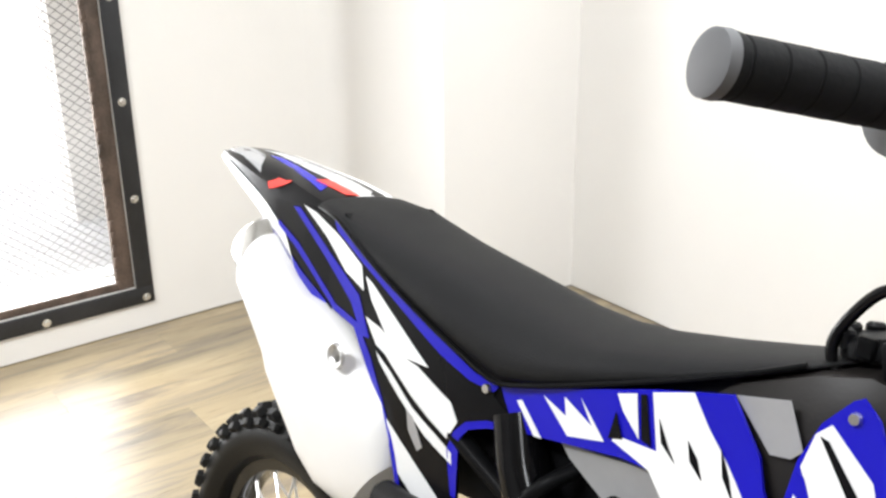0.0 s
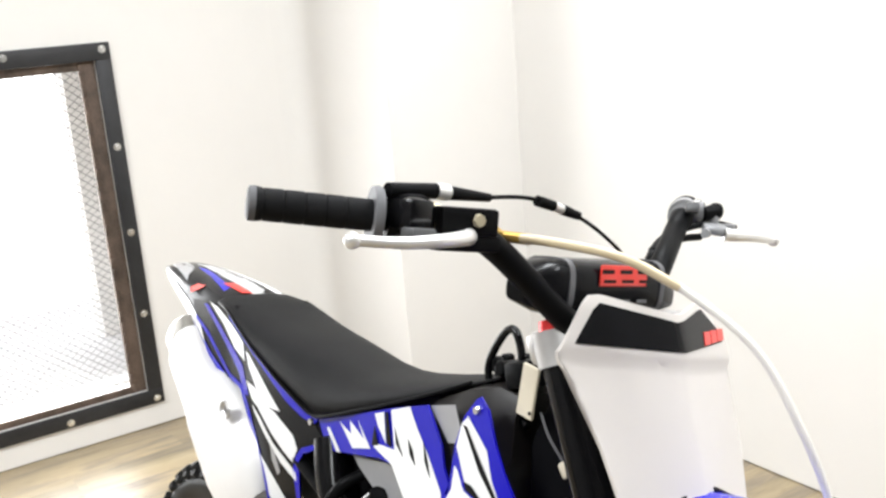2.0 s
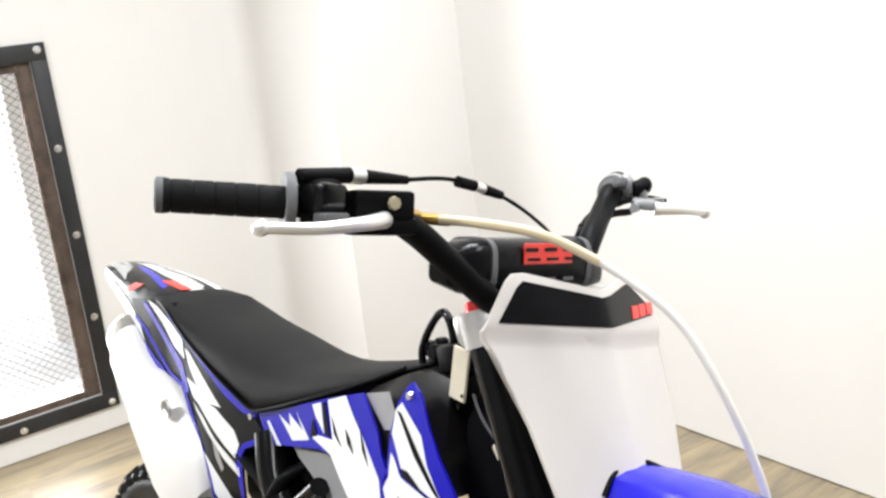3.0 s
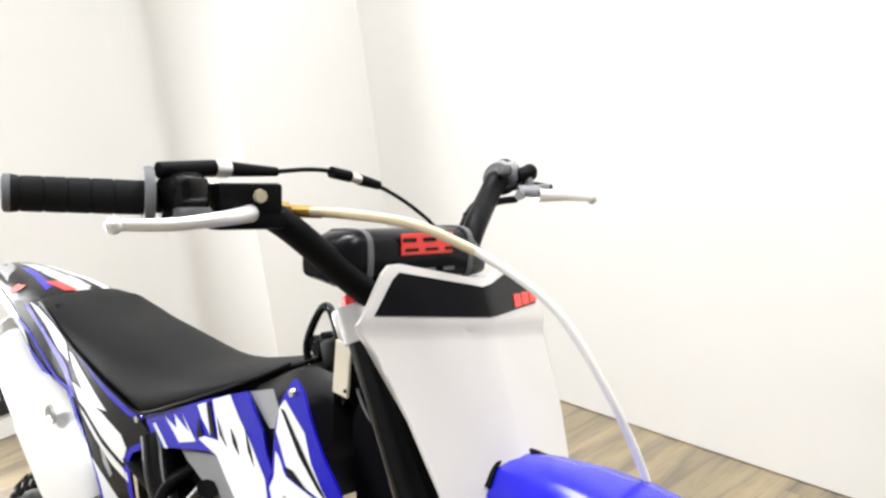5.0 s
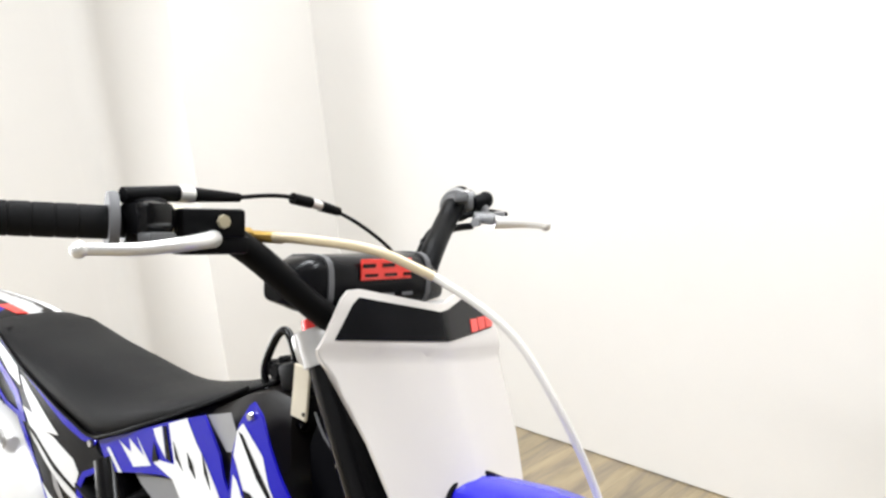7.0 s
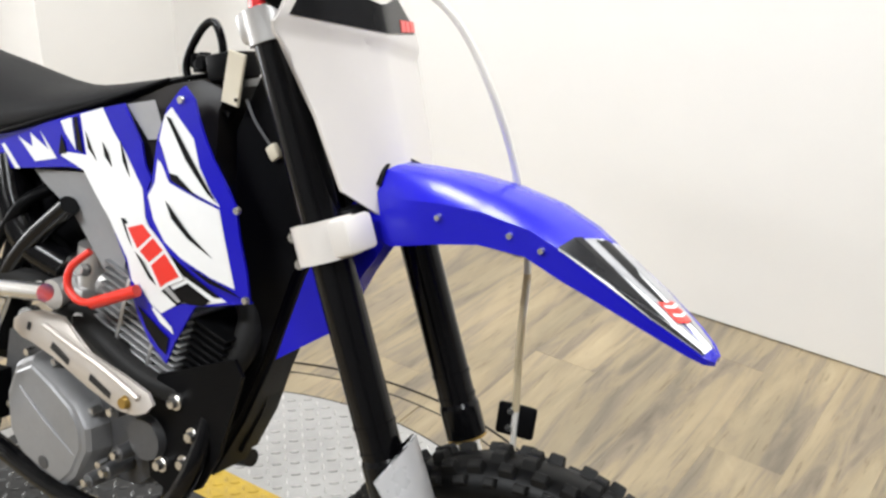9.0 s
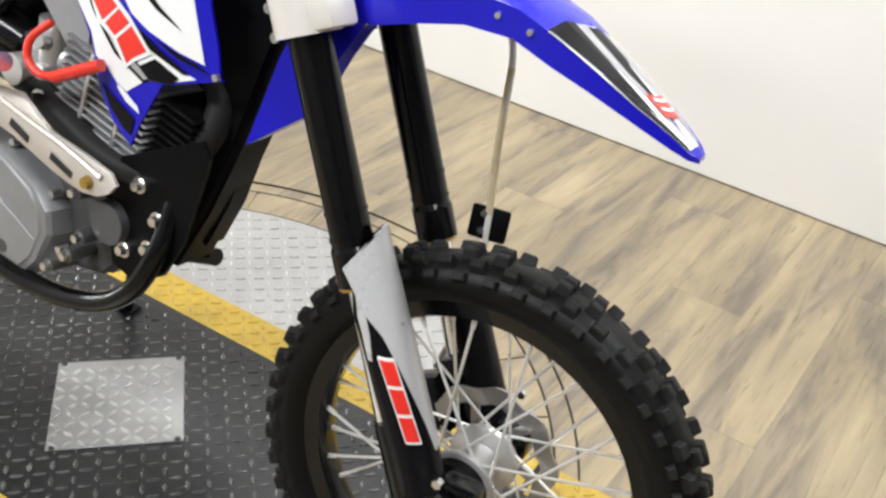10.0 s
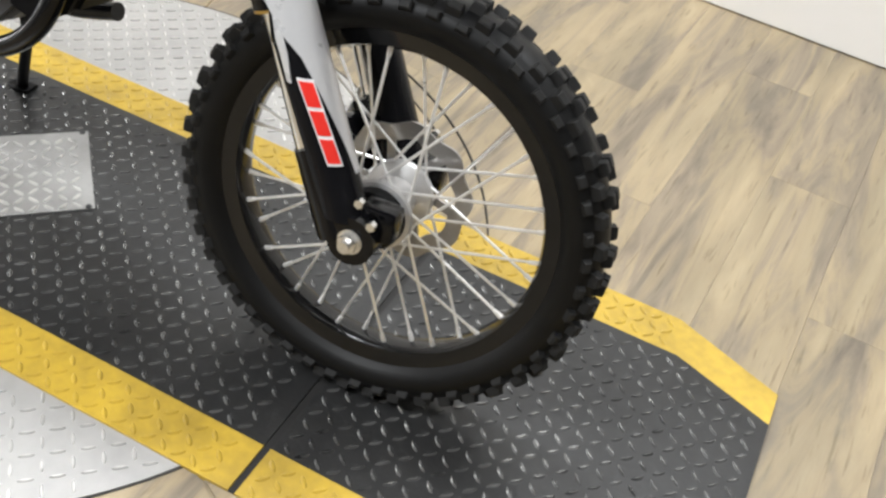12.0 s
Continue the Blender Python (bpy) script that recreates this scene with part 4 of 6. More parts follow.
def brake_lever(z):
    """A tapering lever blade with a ball end, curving ahead of the grip."""
    pts = [(-0.356, -0.246, z - 0.004), (-0.344, -0.264, z - 0.005), (-0.338, -0.295, z - 0.008), (-0.346, -0.335, z - 0.012), (-0.362, -0.382, z - 0.012)]
    bm = bmesh.new()
    tube(bm, pts, 0.0084, 12, 8, taper=0.0050)
    bmesh.ops.create_uvsphere(bm, u_segments=16, v_segments=10, radius=0.0078, matrix=Matrix.Translation(pts[-1]))
    part("brake_lever", bm, ALU_PALE, mcyl, "polished aluminium brake lever", BAR)


brake_lever(0.817)
b = bmesh.new()
rod(b, (-0.381, -0.198, 0.8155), (-0.378, -0.182, 0.815), 0.0085, seg=6)
rod(b, (-0.378, -0.182, 0.815), (-0.360, -0.154, 0.813), 0.006, seg=10)
part("hose_fitting", b, BRASS, mcyl, "brass hose fitting", BAR)
# throttle cable with its boots
tc = [(-0.405, -0.310, 0.852), (-0.402, -0.25, 0.855), (-0.40, -0.20, 0.852), (-0.398, -0.118, 0.856), (-0.395, -0.044, 0.842), (-0.390, 0.017, 0.815), (-0.385, 0.06, 0.783), (-0.38, 0.085, 0.74), (-0.39, 0.07, 0.66)]
cab = part("throttle_cable", tube(bmesh.new(), tc, 0.0023, 8, 8), BLACK, bike, "thin black throttle cable", BAR)
for p, q, r0, r1, mat, lab in ((tc[0], tc[1], 0.0075, 0.0080, BLACK, "black cable boot"), ((-0.402, -0.252, 0.855), (-0.4015, -0.236, 0.8545), 0.0085, 0.0085, ALU_PALE, "silver adjuster"), ((-0.4015, -0.236, 0.8545), (-0.3995, -0.178, 0.853), 0.0075, 0.0045, BLACK, "black cable boot"),
                               ((-0.3975, -0.106, 0.854), (-0.3965, -0.080, 0.850), 0.0062, 0.0062, BLACK, "black cable joint"), ((-0.3965, -0.080, 0.850), (-0.396, -0.066, 0.847), 0.0055, 0.0055, ALU_PALE, "silver cable joint"), ((-0.396, -0.066, 0.847), (-0.3945, -0.038, 0.841), 0.0062, 0.005, BLACK, "black cable joint")):
    part("boot", rod(bmesh.new(), p, q, r0, r1, 14), mat, cab, lab, BAR)
# left controls, in the mirrored coordinates of the bar
b = bmesh.new()
p0, p1 = Vector((-0.399, -0.268, 0.8255)), Vector((-0.388, -0.240, 0.824))
rod(b, p0, p1, 0.0215, seg=24)
box(b, (0.030, 0.026, 0.026), Matrix.Translation(p0 + Vector((0.022, 0.012, 0.004))) @ pose(0, 0, 0, 0, 0, -24), 0.006)
sw = part("clutch_clamp", b, ALU_GREY, bar, "grey cast clutch lever clamp", BARL)
b = bmesh.new()
rod(b, (-0.390, -0.240, 0.824), (-0.384, -0.224, 0.821), 0.0165, 0.0155, 20)
box(b, (0.020, 0.020, 0.014), pose(-0.366, -0.222, 0.836, 12, 0, -20), 0.004)
part("kill_switch", b, ENGINE_DARK, bar, "dark switch block beside the clamp", BARL)
for x, y, z in ((-0.376, -0.252, 0.842), (-0.372, -0.262, 0.812)):
    part("screw", rod(bmesh.new(), (x, y, z), (x + 0.010, y, z), 0.0042, 0.0036, 8), STEEL, sw, "", BARL)
b = bmesh.new()
box(b, (0.034, 0.034, 0.014), pose(-0.345, -0.262, 0.806, 0, 10, -12), 0.004)
rod(b, (-0.330, -0.275, 0.790), (-0.330, -0.275, 0.812), 0.0095, seg=14)
rod(b, (-0.352, -0.250, 0.802), (-0.346, -0.228, 0.803), 0.0070, 0.0060, 12)
part("lever_perch", b, ALU_GREY, sw, "silver clutch lever perch", BARL)
lever_pts = [(-0.332, -0.258, 0.800), (-0.320, -0.282, 0.797), (-0.309, -0.315, 0.793), (-0.304, -0.360, 0.786), (-0.304, -0.403, 0.779)]
b = tube(bmesh.new(), lever_pts, 0.0095, 12, 8, taper=0.0055)
bmesh.ops.create_uvsphere(b, u_segments=16, v_segments=10, radius=0.0090, matrix=Matrix.Translation(lever_pts[-1]))
part("clutch_lever", b, ALU_PALE, sw, "polished aluminium clutch lever", BARL)
# rubber boot over the cable adjuster, and the block under it
b = bmesh.new()
bmesh.ops.create_uvsphere(b, u_segments=20, v_segments=12, radius=0.0125, matrix=Matrix.Translation((-0.352, -0.272, 0.828)))
rod(b, (-0.352, -0.272, 0.828), (-0.362, -0.252, 0.826), 0.0115, 0.0095, 18)
part("rubber_boot", b, BLACK, sw, "round black rubber boot", BARL)
part("adjuster", rod(bmesh.new(), (-0.352, -0.268, 0.826), (-0.349, -0.266, 0.802), 0.0085, 0.0070, 14), ALU_GREY, sw, "grey cable adjuster", BARL)
for r, pts in ((0.0046, [(-0.334, -0.311, 0.804), (-0.350, -0.271, 0.812), (-0.370, -0.231, 0.810), (-0.385, -0.205, 0.800), (-0.390, -0.160, 0.785), (-0.392, -0.138, 0.762), (-0.390, -0.110, 0.70)]),
               (0.0050, [(-0.360, -0.247, 0.796), (-0.370, -0.206, 0.797), (-0.380, -0.174, 0.789), (-0.385, -0.147, 0.773), (-0.390, -0.130, 0.740), (-0.390, -0.105, 0.69)]),
               (0.0034, [(-0.372, -0.215, 0.818), (-0.384, -0.190, 0.806), (-0.394, -0.166, 0.790), (-0.396, -0.140, 0.758), (-0.392, -0.100, 0.70)])):
    part("cable", tube(bmesh.new(), pts, r, 8, 8), BLACK, bike, "black control cable", BARL)
part("cable_joint", rod(bmesh.new(), (-0.388, -0.186, 0.797), (-0.392, -0.158, 0.784), 0.0080, 0.0066, 14), BLACK, bike, "black cable connector", BARL)
# clear brake hose
hose = [(-0.372, -0.158, 0.797), (-0.335, -0.131, 0.797), (-0.275, -0.097, 0.790), (-0.232, -0.061, 0.769), (-0.168, -0.025, 0.722), (-0.127, 0.001, 0.655), (-0.100, 0.032, 0.579), (-0.085, 0.054, 0.507), (-0.075, 0.06, 0.461), (-0.077, 0.08, 0.37), (-0.072, 0.09, 0.285)]
hs = part("brake_hose", tube(bmesh.new(), hose[2:] + [(-0.070, 0.096, 0.20), (-0.085, 0.105, 0.12), (-0.10, 0.10, 0.06)], 0.0041, 12, 8), HOSE_WHITE, bike, "milky translucent brake hose", FORK)
part("hose_sleeve", tube(bmesh.new(), hose[:4], 0.0048, 12, 8), HOSE_TAN, hs, "tan outer hose sleeve", FORK)
part("hose_sleeve", tube(bmesh.new(), hose[8:11], 0.0046, 10, 8), HOSE_TAN, hs, "tan outer hose sleeve", FORK)
# hose clip and caliper on the far leg
b = bmesh.new()
box(b, (0.050, 0.006, 0.042), pose(-0.071, 0.094, 0.272), 0.004)
clip = part("hose_bracket", b, BLACK, bike, "black hose bracket with two bolts", FORK)
for z in (0.262, 0.284):
    part("bolt", rod(bmesh.new(), (-0.077, 0.091, z), (-0.077, 0.085, z), 0.0055, 0.0045, 10), STEEL, clip, "", FORK)
b = bmesh.new()
box(b, (0.065, 0.045, 0.085), pose(-0.085, 0.062, 0.025, 0, -26, 0), 0.012)
box(b, (0.050, 0.030, 0.05), pose(-0.055, 0.075, 0.075, 0, -26, 0), 0.008)
part("brake_caliper", b, GLOSS, bike, "black front brake caliper", FORK)

b = bmesh.new()
bx = -0.3375
for y0, y1, z0, z1 in ((-0.062, 0.022, 0.767, 0.790),):
    box(b, (0.0015, y1 - y0, z1 - z0), pose(bx, (y0 + y1) / 2, (z0 + z1) / 2), 0.0005, 1)
part("badge", b, RED_GFX, pad, "red block badge", BAR)
for k in range(3):
    y = -0.050 + k * 0.032
    part("badge_line", box(bmesh.new(), (0.0012, 0.020, 0.004), pose(bx + 0.0012, y, 0.783)), BLACK_GFX, pad, "", BAR)
    part("badge_line", box(bmesh.new(), (0.0012, 0.020, 0.003), pose(bx + 0.0012, y + 0.004, 0.7725)), BLACK_GFX, pad, "", BAR)
    part("badge_line", box(bmesh.new(), (0.0012, 0.018, 0.004), pose(bx + 0.0004, y + 0.002, 0.750)), GREY_RUBBER, pad, "", BAR)
# --- seat, tail and side panels (bike frame) ---
seat_st = [(-1.192, 0.846, 0.840, 0.026), (-1.180, 0.850, 0.838, 0.050), (-1.150, 0.853, 0.838, 0.068), (-1.10, 0.850, 0.836, 0.078), (-1.05, 0.844, 0.819, 0.083), (-1.0, 0.839, 0.801, 0.086), (-0.95, 0.836, 0.786, 0.088), (-0.90, 0.833, 0.772, 0.090), (-0.85, 0.829, 0.759, 0.090), (-0.80, 0.825, 0.750, 0.090), (-0.75, 0.824, 0.765, 0.088), (-0.70, 0.830, 0.785, 0.084), (-0.63, 0.846, 0.814, 0.074), (-0.57, 0.862, 0.841, 0.062), (-0.52, 0.876, 0.866, 0.048), (-0.495, 0.883, 0.879, 0.028)]
rings = []
fine_st = [seat_st[0]]
for a, c in zip(seat_st, seat_st[1:]):
    fine_st += [tuple(p + (q - p) * t for p, q in zip(a, c)) for t in (0.5, 1.0)]
for x, zt, zb, hw in fine_st:
    ring = []
    h = zt - zb
    for k in range(32):
        a = k * math.tau / 32
        cy, cz = math.cos(a), math.sin(a)
        y = hw * abs(cy) ** 0.80 * (1 if cy > 0 else -1)
        if cz >= 0:
            # broad flat top that rolls over a soft edge into the flank
            z = zb + 0.30 * h + 0.70 * h * (abs(cz) ** 0.92)
        else:
            z = zb + 0.30 * h - 0.30 * h * abs(cz) ** 0.5
        ring.append((x, y, z))
    rings.append(ring)
seat = part("seat", loft(bmesh.new(), rings), VINYL, bike, "long black grained vinyl seat", angle=60)
b = bmesh.new()
loft(b, [[(x, -hw * 0.86, zb - 0.034), (x, hw * 0.86, zb - 0.034), (x, hw * 0.86, zb + 0.012), (x, -hw * 0.86, zb + 0.012)] for x, zt, zb, hw in seat_st[3:-2]])
part("seat_base", b, BLACK, seat, "black plastic seat base")
hemline = [(x, -hw - 0.0005, zb + 0.006) for x, zt, zb, hw in seat_st[2:-1]]
part("seat_piping", tube(bmesh.new(), hemline, 0.0026, 8, 5), BLACK, seat, "black piping along the seat's lower edge")

tail_st = [(-1.470, 0.853, 0.022, 0.010), (-1.45, 0.857, 0.036, 0.014), (-1.415, 0.861, 0.048, 0.021), (-1.364, 0.863, 0.055, 0.039), (-1.286, 0.861, 0.062, 0.062), (-1.225, 0.858, 0.068, 0.089), (-1.167, 0.852, 0.072, 0.112), (-1.10, 0.836, 0.073, 0.12)]
rings = []
for x, z, hw, drop in tail_st:
    o = [(x, hw, z - drop), (x, hw * 0.98, z - drop * 0.3), (x, hw * 0.80, z - 0.004), (x, hw * 0.4, z + 0.001), (x, -hw * 0.4, z + 0.001), (x, -hw * 0.80, z - 0.004), (x, -hw * 0.98, z - drop * 0.3), (x, -hw, z - drop)]
    rings.append(o + [(px, py * 0.92, pz - 0.004) for px, py, pz in o[1:-1][::-1]])
tailf = part("rear_fender", loft(bmesh.new(), rings), BLACK_GFX, bike, "black rear fender with white, blue and red graphics")


def tail_at(x):
    for (x0, *a), (x1, *c) in zip(tail_st, tail_st[1:]):
        if x <= x1:
            t = max(0, (x - x0) / (x1 - x0))
            return [p + (q - p) * t for p, q in zip(a, c)]
    return tail_st[-1][1:]


def tail_decal(name, pts, material, label="", lift=0.0012):
    """A sticker on the rear fender; pts of (x, s): s runs over the top from -1 at the right shoulder to 1, and below -1 down the right side."""
    bm = sheet(pts, lambda x, u: 0.0, 0.0004, 0.025)
    for v in bm.verts:
        x, dd, u = v.co.x, v.co.y, v.co.z
        z, hw, drop = tail_at(x)
        if abs(u) <= 1:
            yy, zz = 0.80 * hw * u, z + 0.001 - 0.005 * abs(u) ** 2
            v.co = Vector((x, yy, zz + lift - dd))
        else:
            t = min(1.0, abs(u) - 1)
            sg = -1 if u < 0 else 1
            v.co = Vector((x, sg * (hw * (0.80 + 0.2 * min(1, t * 3)) + lift - dd), z - 0.004 - (drop - 0.004) * t))
    return part(name, bm, material, tailf, label)


for pts, mat, lab in (([(-1.458, -0.9), (-1.452, 0.0), (-1.36, -0.45), (-1.315, -1.15), (-1.40, -0.95)], GREY_GFX, "silver flash"), ([(-1.40, 0.05), (-1.37, 0.45), (-1.25, 0.55), (-1.15, 0.5), (-1.15, -0.1), (-1.27, -0.12)], SILVER_GFX, "pale silver flash"),
                      ([(-1.365, 0.60), (-1.36, 0.78), (-1.20, 0.95), (-1.15, 0.95), (-1.16, 0.72)], WHITE_GFX, "white edge flash"), ([(-1.36, -0.30), (-1.34, -0.10), (-1.20, -0.45), (-1.19, -0.75)], BLUE, "blue stripe"),
                      ([(-1.462, -1.9), (-1.455, -1.45), (-1.33, -1.58), (-1.22, -1.68), (-1.185, -1.96), (-1.30, -1.98)], WHITE_GFX, "white lower edge"), ([(-1.30, -1.99), (-1.23, -1.85), (-1.11, -1.85), (-1.11, -1.99)], BLUE, "blue lower edge")):
    tail_decal("flash", pts, mat, lab)
tail_decal("badge", [(-1.286, -1.22), (-1.268, -1.04), (-1.238, -1.0), (-1.250, -1.10), (-1.275, -1.30)], RED_GFX, "red badge", 0.002)
tail_decal("badge", [(-1.226, -0.48), (-1.220, -0.14), (-1.160, -0.05), (-1.166, -0.36)], RED_GFX, "red badge", 0.002)

side_y = lambda x, z: -0.070 - 0.014 * math.exp(-((x + 0.90) / 0.16) ** 2 - ((z - 0.71) / 0.12) ** 2)
shr_y = lambda x, z: -0.080 - 0.010 * math.exp(-((x + 0.52) / 0.16) ** 2 - ((z - 0.70) / 0.12) ** 2)
fro_y = lambda x, z: -0.085 - 0.010 * math.exp(-((x + 0.43) / 0.10) ** 2 - ((z - 0.75) / 0.12) ** 2)


def decal(name, pts, yf, material, parent, label="", lift=0.0010):
    return part(name, sheet(pts, lambda x, z: yf(x, z) - lift, 0.0004, 0.03), material, parent, label)


side_out = [(-1.18, 0.840), (-1.115, 0.838), (-1.096, 0.832), (-1.039, 0.813), (-0.961, 0.786), (-0.882, 0.764), (-0.836, 0.751), (-0.803, 0.749), (-0.809, 0.736), (-0.786, 0.724), (-0.757, 0.714), (-0.786, 0.706), (-0.809, 0.701), (-0.834, 0.689), (-0.846, 0.674), (-0.853, 0.655), (-0.843, 0.606),
            (-0.860, 0.560), (-0.938, 0.561), (-0.955, 0.609), (-0.963, 0.626), (-0.987, 0.664), (-1.017, 0.694), (-1.047, 0.725), (-1.092, 0.731), (-1.148, 0.760), (-1.188, 0.781), (-1.235, 0.800), (-1.25, 0.83)]
side = part("side_panel", sheet(side_out, side_y, 0.003), BLACK_GFX, bike, "black side panel with white and blue graphics")
part("side_panel", sheet(side_out, side_y, 0.003), BLACK_GFX, bike, "black side panel with white and blue graphics", MIRROR)
for mat, lab, pts in [
    (WHITE_GFX, "white flash", [(-1.180, 0.839), (-1.150, 0.836), (-1.096, 0.820), (-1.048, 0.800), (-1.037, 0.773), (-1.078, 0.784), (-1.124, 0.813)]),
    (WHITE_GFX, "white flash", [(-1.037, 0.790), (-1.024, 0.787), (-0.956, 0.756), (-0.903, 0.731), (-0.945, 0.727), (-0.983, 0.740), (-1.020, 0.768)]),
    (WHITE_GFX, "broad white flash", [(-1.026, 0.746), (-0.994, 0.743), (-0.943, 0.727), (-0.920, 0.726), (-0.863, 0.708), (-0.850, 0.691), (-0.863, 0.667), (-0.892, 0.677), (-0.923, 0.690), (-0.979, 0.718), (-0.998, 0.722)]),
    (WHITE_GFX, "white flash", [(-0.997, 0.715), (-0.966, 0.703), (-0.921, 0.678), (-0.870, 0.660), (-0.855, 0.654), (-0.853, 0.641), (-0.897, 0.655), (-0.946, 0.681), (-0.987, 0.705)]),
    (WHITE_GFX, "white flash", [(-0.965, 0.646), (-0.930, 0.627), (-0.897, 0.608), (-0.871, 0.593), (-0.885, 0.580), (-0.915, 0.577), (-0.944, 0.593)]),
    (GREY_GFX, "grey scuffed patch", [(-0.930, 0.672), (-0.918, 0.668), (-0.900, 0.640), (-0.908, 0.632), (-0.925, 0.650)]),
    (BLUE, "blue stripe", [(-1.203, 0.832), (-1.188, 0.834), (-1.116, 0.797), (-1.045, 0.765), (-1.013, 0.724), (-1.030, 0.722), (-1.058, 0.752), (-1.122, 0.788)]),
    (BLUE, "blue seat edge", [(-1.112, 0.837), (-1.093, 0.832), (-1.039, 0.812), (-0.961, 0.785), (-0.882, 0.763), (-0.836, 0.750), (-0.803, 0.748), (-0.809, 0.740), (-0.842, 0.740), (-0.889, 0.751), (-0.970, 0.778), (-1.046, 0.803), (-1.105, 0.826)]),
    (BLUE, "blue wheel-arch edge", [(-0.757, 0.7145), (-0.786, 0.7065), (-0.809, 0.7015), (-0.834, 0.6895), (-0.8455, 0.674), (-0.8525, 0.655), (-0.8435, 0.606), (-0.851, 0.606), (-0.862, 0.655), (-0.854, 0.679), (-0.839, 0.696), (-0.811, 0.709), (-0.786, 0.714)]),
    (BLUE, "blue rear edge", [(-0.938, 0.562), (-0.955, 0.610), (-0.963, 0.627), (-0.987, 0.665), (-1.017, 0.695), (-1.047, 0.726), (-1.092, 0.732), (-1.148, 0.761), (-1.188, 0.782), (-1.235, 0.801), (-1.233, 0.807), (-1.184, 0.790), (-1.144, 0.768), (-1.090, 0.740), (-1.040, 0.734), (-1.006, 0.704), (-0.977, 0.667), (-0.953, 0.626), (-0.945, 0.609), (-0.930, 0.562)]),
]:
    decal("flash", pts, side_y, mat, side, lab)
part("bolt", rod(bmesh.new(), (-0.817, side_y(-0.817, 0.741) - 0.001, 0.741), (-0.817, side_y(-0.817, 0.741) - 0.005, 0.741), 0.0055, 0.0045, 12), STEEL, side)

rear_out = [(-0.800, 0.749), (-0.751, 0.767), (-0.686, 0.792), (-0.627, 0.815), (-0.556, 0.839), (-0.522, 0.801), (-0.513, 0.778), (-0.501, 0.762), (-0.507, 0.746), (-0.499, 0.721), (-0.483, 0.698), (-0.460, 0.684), (-0.405, 0.665), (-0.342, 0.658), (-0.436, 0.625), (-0.456, 0.573), (-0.468, 0.543), (-0.496, 0.563), (-0.519, 0.596), (-0.532, 0.650), (-0.564, 0.701), (-0.584, 0.721), (-0.615, 0.748), (-0.645, 0.745), (-0.774, 0.714)]
shroud = part("tank_shroud", sheet(rear_out, shr_y, 0.003), BLUE, bike, "blue tank shroud with white, black and red graphics")
part("tank_shroud", sheet(rear_out, shr_y, 0.003), BLUE, bike, "blue tank shroud with white, black and red graphics", MIRROR)
